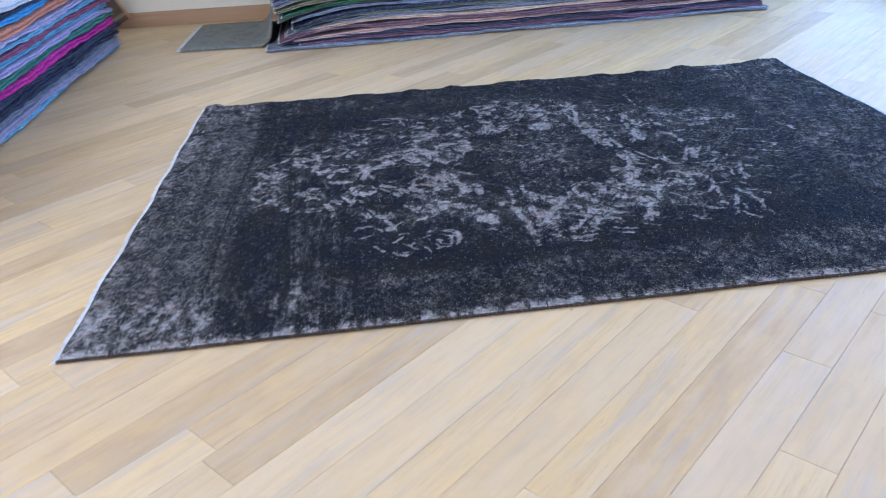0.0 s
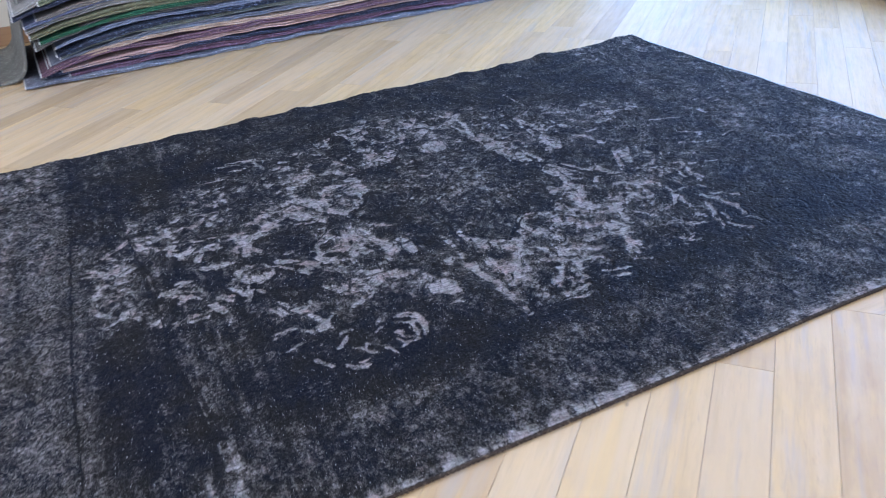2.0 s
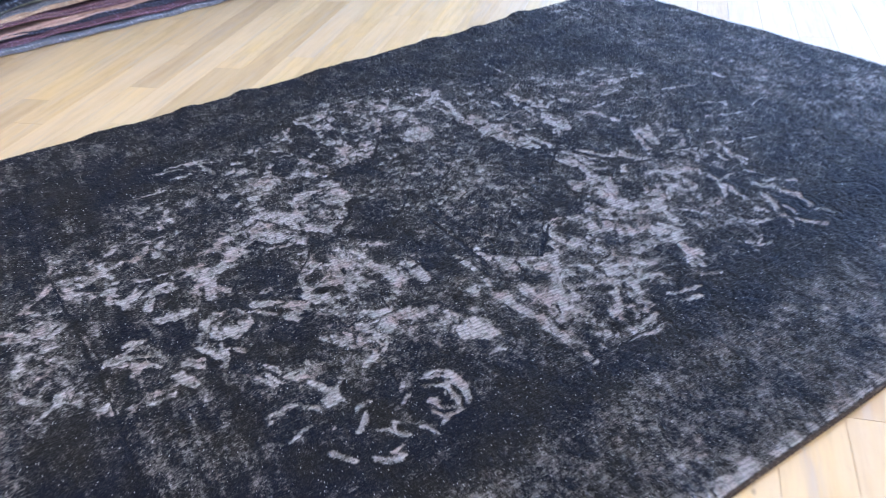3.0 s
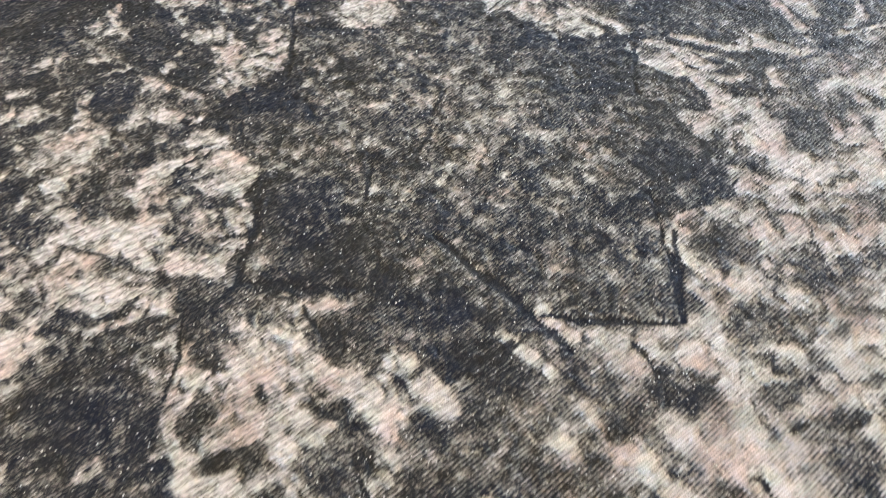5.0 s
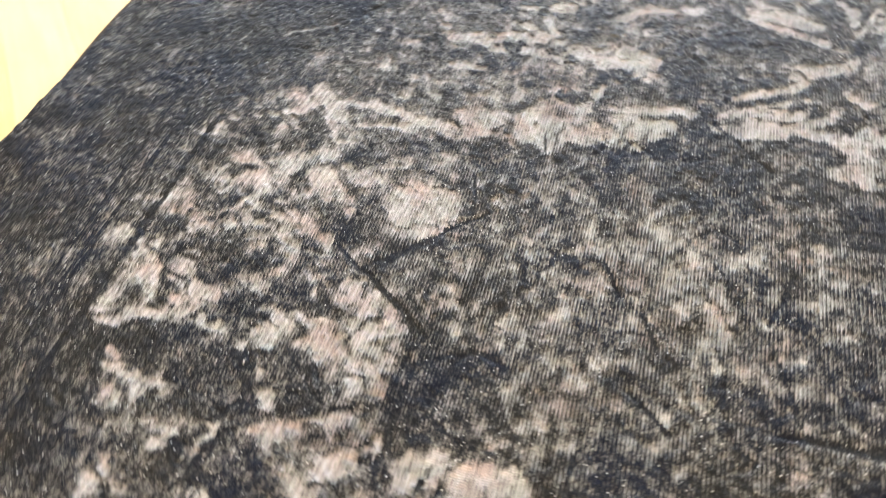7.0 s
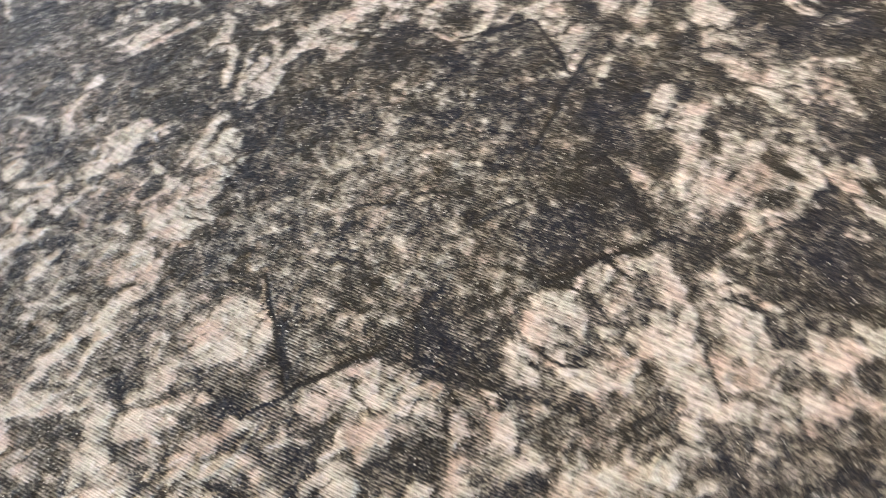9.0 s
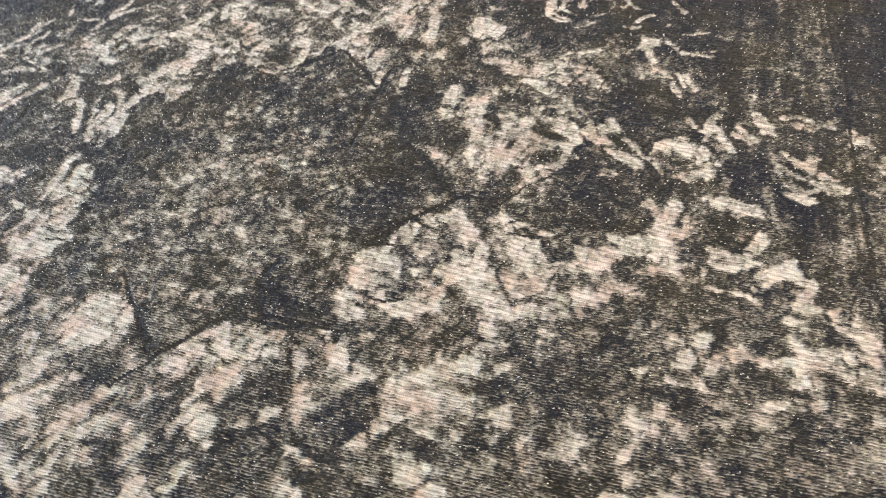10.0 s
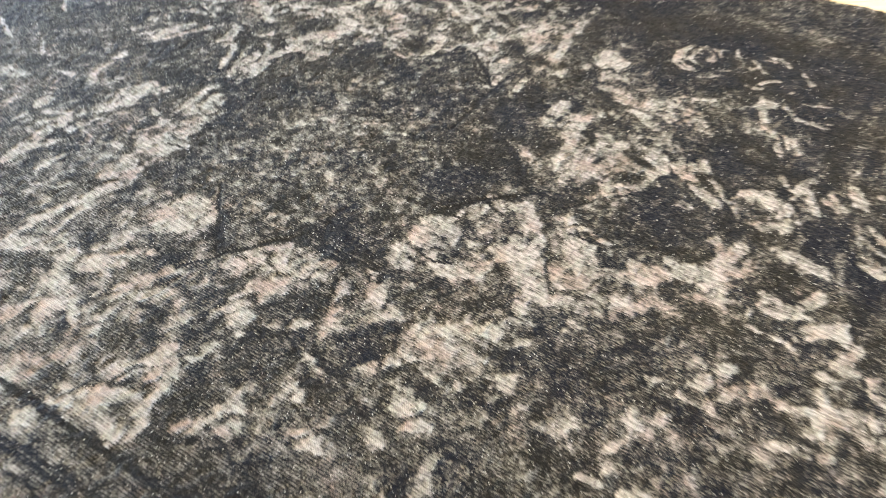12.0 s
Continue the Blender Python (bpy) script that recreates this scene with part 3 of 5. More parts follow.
vine(24, -71.3, 0.1, -70.3, -0.7)
vine(24, -64.3, -5.8, -63.0, -5.8)
vine(26, -53.5, -28.9, -49.7, -33.3)
vine(18, -34.5, -32.1, -34.1, -29.7, -30.7, -29.5, -28.3, -30.5, -28.3, -33.2)
vine(22, -34.9, -34.4, -33.8, -38.5, -30.2, -42.9)
vine(24, -36.7, -41.7, -31.9, -44.6)
vine(26, -66.5, 19.1, -60.1, 20.5, -53.7, 20.9)
vine(18, -72.2, 16.5, -66.3, 15.3, -62.7, 11.3)
vine(28, -54.7, 24.5, -50.4, 21.1, -49.1, 14.5, -42.7, 10.7)
vine(40, -40.5, 23.9, -33.5, 19.8)
vine(20, -45.6, 26.3, -41.4, 27.8)
vine(14, -57.7, 44.4, -57.6, 39.3)
vine(18, -60.1, 20.5, -52.6, 12.0, -47.6, 9.2)
vine(22, -72.7, 10.2, -75.2, 8.1)
vine(16, -45.7, 45.6, -43.9, 38.6)
vine(24, -26.0, 43.5, -25.4, 36.8)
vine(14, -51.3, 50.2, -47.5, 48.0)
vine(16, -59.2, 62.6, -57.5, 53.3)
vine(12, -23.5, 55.0, -23.8, 41.7)
vine(30, -17.8, 41.1, -15.5, 41.4)
vine(16, 21.2, 6.6, 21.4, -1.7)
vine(30, 15.6, -8.2, 20.1, -11.8)
vine(24, 23.5, -11.0, 19.1, -17.8, 21.1, -25.8)
vine(18, 34.1, -16.0, 41.1, -17.9, 46.1, -24.0)
vine(20, 10.5, -27.6, 13.6, -31.4)
vine(12, 47.7, -11.2, 52.6, -13.0, 53.1, -17.7)
vine(20, 24.5, -27.0, 23.8, -31.0)
vine(16, 20.1, -35.3, 22.0, -39.5)
vine(12, 29.1, 4.3, 32.2, -2.5, 39.0, -10.2)
vine(14, 10.5, -21.1, 13.5, -24.3)
vine(18, 33.3, -24.4, 28.5, -28.7)
# near field round the ring
vine(18, -1.6, -21.7, 2.0, -19.9, 5.6, -21.3, 6.8, -26.9, 5.0, -29.9, -1.5, -30.3, -2.6, -25.3, -1.6, -21.7)
vine(16, 12.7, -18.7, 13.2, -22.5, 15.7, -24.5)
vine(16, 19.3, -9.3, 19.3, -15.0)
vine(14, 21.3, 3.9, 22.4, -1.4, 27.5, -7.8)
vine(16, 34.0, -2.0, 38.4, -10.3)
vine(18, 37.2, -15.8, 34.7, -21.9, 34.9, -27.7)
vine(22, 30.9, -22.6, 25.3, -28.8, 23.7, -37.3)
vine(18, 24.5, -19.3, 23.2, -25.5)
vine(20, 11.1, -27.3, 11.3, -32.0, 11.8, -35.3)
vine(20, 15.8, -34.0, 19.5, -38.5, 20.4, -42.2)
vine(22, -9.5, -31.9, -9.6, -36.7, -7.2, -40.9, 0.3, -43.2)
vine(18, 5.9, -44.0, 8.9, -45.1)
vine(22, 0.7, -47.0, -1.6, -51.8, -2.4, -55.3)
vine(18, 3.0, -47.7, 6.4, -49.2)
vine(24, -7.6, -42.9, -2.7, -45.6, -6.7, -51.0, -12.8, -54.9)
vine(20, -15.2, -44.4, -17.3, -48.7, -16.5, -51.1)
vine(26, -8.9, -36.1, -14.2, -41.0, -18.8, -41.7)
vine(20, -16.5, -23.8, -16.5, -30.1, -18.7, -35.3)
vine(18, -24.0, -19.2, -23.8, -26.8, -23.8, -36.7, -22.4, -48.4, -21.1, -61.8)
vine(20, -12.1, -60.7, -4.8, -61.0)
vine(24, -27.8, -29.3, -32.6, -28.9, -36.1, -32.3, -35.0, -37.0)
vine(15, -29.0, -33.8, -28.0, -36.6, -24.3, -36.3)
vine(26, -36.4, -39.5, -32.1, -44.6)
vine(13, -38.0, -2.8, -34.7, -4.7, -31.4, -5.3)
vine(20, -44.5, -0.5, -44.7, -5.5, -45.5, -9.8)
vine(24, -39.2, -3.3, -41.2, -9.5, -38.7, -15.1)
vine(28, -33.7, -15.4, -34.8, -20.5)
vine(24, -37.1, -15.2, -41.5, -21.9)
vine(34, -46.4, -11.5, -46.0, -16.3)
vine(18, -53.3, -4.9, -56.1, -6.2, -56.6, -10.3, -51.0, -11.3)
vine(24, -57.7, -12.6, -53.8, -16.6)
vine(20, -53.4, -20.0, -53.5, -22.8)
vine(26, -49.2, -24.2, -44.5, -28.7, -41.2, -28.4, -40.1, -31.2)
vine(26, -52.8, -27.9, -47.6, -31.0, -47.9, -35.9)
vine(34, -59.4, -27.2, -57.1, -30.5, -52.0, -31.1)
vine(24, -69.4, 16.5, -65.1, 15.8, -64.3, 11.2)
vine(26, -75.4, 11.1, -72.5, 8.9, -73.0, 4.7, -74.1, -1.0)
vine(20, -66.4, -9.9, -62.9, -11.6, -61.2, -14.0, -58.9, -16.7)
vine(24, -63.5, -16.0, -61.1, -16.9)
vine(14, -72.5, -8.2, -70.4, -9.8, -70.7, -14.2)
vine(40, -76.1, -13.6, -73.2, -14.1)
vine(24, -79.4, -16.1, -78.7, -19.7)
vine(22, -63.8, 21.9, -60.1, 23.4, -55.5, 24.4, -50.2, 20.2, -46.1, 15.4, -44.0, 10.6, -41.0, 11.3)
vine(24, -56.7, 30.4, -53.7, 31.4)
vine(34, -45.0, 28.0, -38.3, 26.2, -32.7, 19.8)
vine(26, -41.4, 21.5, -37.3, 14.8)
vine(20, -59.3, 41.3, -59.0, 39.3)
vine(16, -55.0, 51.6, -51.4, 50.8)
vine(16, -51.0, 49.4, -47.7, 47.7)
vine(16, -67.3, 57.5, -62.6, 57.9)
vine(16, -62.7, 64.5, -58.3, 63.0)
# left field
vine(12, -62.5, -17.0, -65.9, -13.4, -68.8, -10.8)
vine(10, -58.2, -16.4, -64.2, -11.8)
vine(12, -53.5, -16.6, -56.8, -13.8)
vine(14, -47.7, -13.3, -53.5, -10.5)
vine(10, -35.2, -3.5, -40.1, -3.4, -42.0, -7.1)
vine(12, -43.4, -6.6, -48.8, -4.8)
vine(14, -78.0, -20.0, -81.0, -15.5)
vine(16, -81.8, -21.4, -84.4, -18.7)
vine(16, -85.2, -24.7, -86.9, -21.5)
vine(12, -86.5, -23.3, -96.2, -25.1)
vine(22, -92.0, -14.5, -97.3, -10.0)
vine(22, -99.9, -17.7, -105.6, -14.9)
vine(24, -100.2, -23.0, -101.5, -20.0)
vine(22, -90.4, -7.3, -93.2, -6.8)
vine(20, -88.7, -11.5, -91.0, -9.1)
vine(22, -78.9, -3.5, -84.6, -3.4, -85.8, -2.2)
vine(18, -80.7, 7.4, -84.4, 8.0, -87.0, 3.3)
vine(16, -86.2, 12.0, -90.5, 7.6, -92.5, 9.4)
vine(24, -90.6, 16.6, -93.4, 14.2)
vine(22, -56.2, 12.8, -58.9, 19.2, -64.7, 13.9, -72.4, 4.7)
vine(18, -72.4, 1.6, -74.9, 6.8)
vine(18, -64.6, 11.0, -69.4, 7.5)
vine(18, -71.4, 24.7, -73.6, 31.0)
vine(24, -78.1, 26.7, -81.0, 21.9)
vine(22, -81.4, 26.5, -85.6, 23.5)
vine(16, -87.3, 24.0, -93.9, 21.2)
vine(16, -88.8, 30.0, -94.4, 28.1)
vine(22, -72.8, 35.8, -73.4, 41.8)
vine(20, -68.4, 41.9, -69.9, 43.4)
vine(50, -95.5, 21.6, -100.1, 21.9)
vine(34, -96.6, 14.1, -101.1, 18.1)
vine(26, -102.8, -7.6, -105.8, -2.9)
vine(44, -104.4, 7.0, -108.3, 6.7)
vine(18, -105.3, 21.8, -109.2, 18.0)
vine(30, -33.3, 21.4, -41.5, 21.9)
vine(22, -43.3, 8.2, -44.5, 12.8)
vine(24, -33.3, 26.8, -41.7, 26.3)
vine(22, -35.3, 14.8, -40.2, 11.2)
vine(26, -44.4, 19.2, -50.4, 22.7)
vine(22, -52.1, 19.8, -54.4, 18.1)
vine(26, -43.6, 40.2, -49.5, 40.1)
vine(26, -49.9, 33.8, -55.8, 33.8)
# far field by the octagon
vine(100, -0.1, 41.2, -1.5, 39.8)
vine(18, -26.8, 64.2, -25.9, 56.0, -24.2, 45.9, -25.0, 39.6)
vine(16, -23.1, 51.4, -20.6, 44.1)
vine(14, -28.0, 49.3, -28.4, 48.5)
vine(16, -31.7, 47.1, -32.2, 46.3)
vine(34, -0.2, 54.7, -3.5, 49.3)
vine(26, -5.7, 57.6, -12.4, 53.4)
vine(22, -15.7, 58.1, -19.0, 51.9)
vine(30, -2.6, 63.8, -9.2, 63.2)
vine(26, -9.4, 68.7, -14.0, 64.5)
vine(26, -17.1, 65.3, -21.1, 60.4)
vine(30, -4.7, 70.8, -7.2, 74.9)
vine(26, -14.0, 72.9, -20.7, 68.9)
vine(18, -30.7, 67.5, -33.0, 59.5)
vine(20, -34.1, 55.8, -36.8, 51.3)
vine(20, -35.8, 64.2, -40.6, 59.2)
vine(24, -46.4, 56.7, -51.1, 55.6)
vine(20, -49.6, 50.1, -51.6, 48.8)
vine(20, -44.8, 50.1, -45.5, 46.5)
vine(34, 17.7, 37.8, 18.0, 28.9, 17.8, 23.1, 16.4, 16.4)
vine(22, 17.2, 53.6, 15.3, 46.7, 13.2, 39.4)
vine(14, 34.8, 27.7, 34.2, 22.3, 29.7, 17.3)
vine(14, 39.7, 37.5, 37.3, 32.7)
vine(14, 28.4, 45.5, 28.4, 40.4)
vine(14, 4.9, 49.9, 1.1, 49.8)
# field beyond the medallion
vine(22, 24.9, 6.2, 25.8, 1.9, 26.3, -3.4)
vine(26, 23.2, -2.1, 22.9, -7.9, 20.7, -13.0)
vine(30, 16.1, -8.8, 18.9, -12.7)
vine(24, 24.1, -10.5, 22.4, -15.9, 18.7, -17.8)
vine(34, 19.0, -16.8, 18.5, -22.6, 19.3, -28.0)
vine(18, 11.3, -20.8, 12.5, -25.3)
vine(18, 36.1, -0.7, 37.4, -5.4, 39.1, -8.7)
vine(18, 34.3, -15.3, 40.5, -19.5)
vine(20, 31.4, -9.6, 30.6, -11.9)
vine(34, 27.4, -24.4, 25.4, -30.0)
vine(18, 50.5, 7.0, 48.6, 0.6, 46.8, -5.3)
vine(12, 54.6, -1.1, 59.5, -4.6, 54.9, -9.2)
vine(12, 46.2, -10.2, 48.5, -14.0)
vine(42, 14.0, 27.2, 18.1, 25.4, 20.0, 17.9)
vine(20, 23.1, 18.7, 24.0, 10.6)
vine(22, 32.4, 24.1, 33.4, 16.9)
vine(34, -16.9, 48.5, -14.4, 46.2)
# far border of the field
vine(14, -26.7, 71.7, -25.8, 65.6, -24.5, 59.0, -25.4, 52.7, -22.9, 47.8)
vine(16, -21.8, 49.5, -19.7, 41.7)
vine(26, -23.3, 44.9, -24.9, 38.8)
vine(16, -31.3, 49.4, -30.7, 46.6)
vine(12, -28.8, 49.9, -26.5, 49.2)
vine(15, -33.5, 60.8, -39.7, 61.9, -44.9, 61.8)
vine(14, -31.3, 66.0, -32.9, 63.3)
vine(16, -33.5, 58.9, -36.9, 54.8)
vine(18, -49.4, 49.9, -46.7, 47.7)
vine(50, -34.5, 29.1, -33.9, 21.3)
vine(50, -36.6, 23.6, -35.2, 18.6)
vine(10, -10.5, 68.4, -6.5, 65.6, -2.3, 62.8)
vine(24, -23.4, 72.0, -17.2, 71.7, -13.6, 72.0)
vine(18, -23.2, 67.0, -18.2, 68.7)
vine(24, -8.6, 61.9, -6.9, 53.5, -9.7, 49.6)
vine(16, -3.7, 74.3, -1.8, 67.4)
vine(14, 3.2, 62.9, 7.3, 51.7)
vine(24, 18.7, 63.3, 13.3, 57.6)
vine(14, 11.7, 54.6, 14.1, 43.5, 14.3, 37.2)
vine(20, 15.5, 37.7, 20.1, 31.1, 22.4, 23.5, 22.8, 17.1)
vine(18, 15.6, 29.0, 15.0, 22.2)
vine(24, 20.1, 22.6, 19.0, 16.5)
vine(20, 33.2, 36.1, 32.3, 31.0, 36.6, 21.9, 34.3, 16.9)
vine(10, 34.0, 47.2, 36.4, 38.4)
vine(16, 21.4, 6.6, 23.2, 0.5)
vine(16, 48.6, 6.8, 46.3, 1.4, 43.4, -5.4)
# right end of the field
vine(10, 57.7, -12.5, 60.4, -13.2, 58.0, -20.2, 58.2, -25.0)
vine(10, 44.7, -14.2, 50.2, -13.8, 53.0, -17.1)
vine(10, 55.2, -1.5, 58.5, -3.6, 55.8, -8.8)
vine(14, 54.4, -29.5, 55.9, -32.7)
vine(14, 50.8, -33.9, 53.8, -42.0, 53.0, -49.5, 53.9, -53.8)
vine(16, 48.6, -38.8, 44.5, -48.1, 43.2, -52.9)
vine(14, 45.9, -50.9, 48.8, -56.2)
vine(10, 35.6, -42.8, 37.4, -47.6, 40.9, -47.9)
vine(12, 44.9, -32.4, 42.2, -42.9, 43.0, -45.4)
vine(12, 45.0, -26.0, 43.6, -31.6, 38.5, -36.7, 33.5, -35.7)
vine(10, 37.5, -27.9, 35.6, -33.0)
vine(12, 32.9, -16.3, 39.0, -17.7, 39.5, -22.6)
vine(14, 29.0, -20.5, 24.6, -28.3)
vine(12, 35.4, -3.6, 39.4, -8.5)
vine(12, 18.5, -24.7, 21.9, -30.7)
vine(12, 20.9, -8.8, 20.6, -15.4, 17.3, -17.7)
vine(10, 27.3, 1.5, 29.5, -4.8)
vine(14, 11.7, -32.3, 18.2, -36.1)
vine(14, 17.5, -44.8, 19.2, -47.4)
vine(12, 30.0, -52.1, 34.4, -51.2)
vine(10, 73.8, 20.3, 83.6, 17.1)
vine(9, 75.3, 6.7, 81.4, 2.7, 77.5, -0.7)
vine(9, 62.6, 21.3, 68.7, 16.6)
vine(9, 62.2, 38.2, 75.6, 32.7)
vine(9, 92.4, 24.9, 95.2, 16.0)
vine(9, 69.1, -1.0, 82.6, -7.0)
vine(10, 62.0, -15.3, 70.6, -18.1)
vine(9, 85.9, -3.2, 92.3, -1.4)
vine(10, 53.2, 6.4, 48.0, -3.9)
# far middle of the field
vine(9, 43.4, 73.5, 44.5, 57.3)
vine(9, 31.2, 74.0, 35.2, 67.4)
vine(9, 9.4, 73.7, 14.2, 63.3)
vine(9, 17.2, 64.8, 15.2, 46.0)
vine(12, 14.0, 43.6, 14.5, 31.3)
vine(14, 12.9, 32.3, 19.8, 25.0, 19.6, 16.8)
vine(10, 19.8, 25.0, 27.4, 23.0)
vine(9, 35.2, 49.3, 37.9, 37.5)
vine(10, 33.0, 25.2, 34.5, 18.4)
vine(9, 44.1, 40.0, 46.2, 32.0)
vine(9, 43.7, 24.3, 48.7, 18.0)
vine(9, -21.4, 70.0, -10.7, 63.0)
vine(10, -6.2, 63.3, -1.3, 53.6)
vine(10, -23.8, 44.4, -18.9, 35.8)
vine(9, -25.0, 72.3, -23.8, 50.1, -22.1, 37.8)
vine(10, -39.5, 66.0, -31.8, 64.1)
vine(10, -42.1, 53.2, -32.1, 49.7)
vine(10, -54.1, 25.8, -48.6, 20.2)
vine(12, -46.4, 27.9, -42.9, 21.2)
vine(12, -40.8, 22.2, -34.0, 20.4)
vine(12, -46.1, 16.6, -37.8, 9.4)
vine(10, -58.5, 15.6, -50.7, 13.0)
vine(12, 11.0, -20.1, 13.0, -27.3)
# left end of the field
vine(10, -78.2, 52.3, -70.8, 52.7)
vine(10, -71.7, 63.7, -64.4, 61.8)
vine(10, -62.2, 63.2, -53.1, 60.2)
vine(12, -58.3, 30.6, -50.0, 27.8)
vine(14, -63.4, 16.5, -55.6, 13.9, -49.3, 6.1)
vine(14, -75.6, 4.7, -71.5, 9.6, -64.2, 13.0)
vine(10, -58.4, 9.5, -52.2, 7.8)
vine(12, -86.7, 7.7, -80.5, 7.6)
vine(12, -86.1, -2.8, -80.4, -4.4)
vine(10, -104.2, 21.4, -100.8, 25.0)
vine(12, -92.8, 26.1, -90.8, 17.2, -93.2, 9.7)
vine(20, -115.1, 9.1, -105.4, 5.1)
vine(14, -107.7, 13.0, -103.8, 7.4)
vine(18, -107.6, -5.8, -104.2, -13.4)
vine(16, -108.3, -16.5, -101.9, -17.4)
vine(14, -95.6, -9.7, -90.4, -12.6)
vine(12, -74.4, -30.2, -72.5, -33.9)
vine(12, -69.5, -32.9, -66.8, -33.1)
vine(12, -65.9, -37.6, -64.0, -42.6, -67.2, -44.5, -71.6, -40.8)
# near middle of the field
vine(14, -64.2, -60.0, -61.3, -62.6)
vine(14, -61.2, -54.9, -58.3, -57.7)
vine(10, -55.2, -51.2, -50.0, -46.5, -44.7, -50.8, -45.1, -56.8)
vine(10, -51.3, -53.4, -47.6, -57.8)
vine(12, -64.5, -53.1, -61.0, -50.4)
vine(12, -35.4, -49.4, -31.4, -50.3)
vine(14, -12.3, -59.8, -2.7, -58.3)
vine(12, 18.4, -43.5, 15.7, -52.1)
vine(10, 4.1, -57.8, 7.7, -58.4)
vine(12, 30.0, -52.1, 33.6, -54.3)
vine(12, -55.2, -28.3, -51.5, -34.8, -55.9, -39.2)
vine(12, -70.1, -54.6, -67.4, -58.2)
# dark figures by the far bar
shade(50, -27.3, 65.0, -27.4, 58.6, -29.7, 54.9)
shade(36, -26.4, 45.2, -31.6, 44.1)
shade(30, -29.4, 50.5, -33.3, 52.4)
shade(26, -38.7, 56.1, -42.7, 54.4)
shade(50, -39.9, 66.7, -44.1, 65.5)
shade(30, -3.6, 63.3, -8.3, 65.0)
shade(30, -13.1, 60.5, -16.5, 60.5)
shade(24, -18.9, 52.8, -23.7, 53.2)
# dark rubs in the worn corner
shade(20, -62.4, 28.4, -63.4, 34.5, -64.2, 41.5)
shade(26, -70.3, 36.9, -71.9, 40.5)
shade(30, -45.8, 28.0, -49.8, 29.5)
shade(26, -70.6, 13.6, -81.2, 16.2)
shade(24, -56.8, 36.4, -60.4, 34.5)
shade(16, -27.9, 34.8, -29.8, 39.4)
shade(40, 7.4, 50.9, 4.5, 52.5)
shade(24, -15.6, 51.3, -20.6, 48.4)
shade(30, -27.8, 51.4, -30.0, 51.5)
shade(24, -44.2, 32.8, -50.6, 30.1)
shade(24, -42.5, 49.2, -45.7, 46.9)
# dark figures round the medallion
shade(30, -30.4, 52.2, -28.5, 43.8)
shade(24, -40.8, 61.8, -40.2, 52.9)
shade(40, -33.7, 14.9, -35.1, 6.4)
shade(40, -33.0, -7.6, -29.8, -14.6)
shade(24, -44.6, 14.8, -42.5, 12.0)
shade(22, -52.5, 29.3, -47.7, 22.8)
shade(22, -39.6, 19.0, -34.2, 15.3)
shade(20, -50.4, 12.2, -46.3, 8.6)
shade(26, 0.9, -23.4, 2.8, -27.1)
shade(24, -24.0, -27.3, -21.3, -30.4)
shade(26, -5.5, -32.5, -2.4, -36.8)
shade(26, 23.3, -19.4, 23.3, -23.2)
shade(24, -19.5, -26.0, -20.0, -30.0)
# dark figures of the far field
shade(30, -30.3, 64.1, -29.4, 54.7)
shade(24, -30.4, 49.4, -30.5, 42.7)
shade(40, -28.8, 33.0, -25.3, 26.5)
shade(26, -6.4, 50.1, -7.2, 46.9)
shade(22, -3.6, 59.8, -4.8, 57.0)
shade(24, -40.7, 55.4, -43.0, 50.6)
shade(30, -37.6, 48.1, -38.1, 44.4)
shade(30, 10.4, 36.9, 8.9, 29.3)
shade(50, 8.8, 19.7, 11.3, 7.9)
shade(40, 40.1, 14.5, 42.5, 6.1)
# dark figures of the near field
shade(36, -27.5, -20.2, -28.2, -25.6)
shade(28, -18.0, -33.6, -14.3, -36.5)
shade(44, -28.1, -42.2, -27.8, -46.1)
shade(40, -8.5, -48.5, -9.3, -50.0)
shade(40, 14.0, -44.0, 14.7, -48.4)
shade(40, -28.5, -11.7, -28.0, -17.3)
shade(20, -37.9, -5.6, -36.1, -11.0)
shade(20, -47.4, -17.4, -46.5, -22.3)
shade(24, -39.9, -25.3, -39.2, -28.9)
shade(50, -28.9, -54.4, -25.9, -58.9)
shade(50, -66.7, -19.0, -64.1, -26.1)
shade(20, -30.5, -33.6, -29.5, -35.4)
shade(20, -3.9, -32.5, -0.7, -36.2)
shade(16, -41.8, -33.6, -42.9, -38.1)
shade(20, -40.0, -41.1, -39.9, -43.7)
# strokes along the near side and the right end
vine(12, -78.0, 46.3, -72.3, 46.5)
vine(10, -68.5, 64.0, -62.3, 64.5, -56.5, 62.8)
vine(12, -24.4, 49.9, -20.9, 39.8)
vine(10, -39.8, 28.1, -35.0, 22.7, -35.5, 15.0)
vine(10, -45.5, 12.3, -42.0, 8.8, -39.2, 11.8)
vine(10, -55.0, 22.5, -47.8, 19.6)
vine(12, -61.6, 21.5, -57.2, 20.3)
vine(12, -67.9, 15.1, -62.8, 11.7)
vine(14, -75.0, 10.0, -71.0, 8.9, -73.8, 6.1)
vine(10, -77.9, 23.5, -74.0, 20.9)
vine(10, -85.6, 13.8, -80.0, 13.3)
vine(10, -84.1, 6.8, -79.3, 6.6)
vine(10, -89.4, 7.3, -84.6, 11.6)
vine(12, -101.9, 24.7, -98.3, 20.7)
vine(12, -108.2, 15.3, -102.5, 13.0)
vine(18, -114.1, 12.2, -108.8, 7.4)
vine(16, -111.8, 1.6, -105.7, 1.5)
vine(18, -106.5, -6.6, -104.9, -13.4, -107.4, -15.2)
vine(16, -112.7, -10.8, -109.6, -14.9)
vine(14, -103.3, -18.9, -98.9, -20.6)
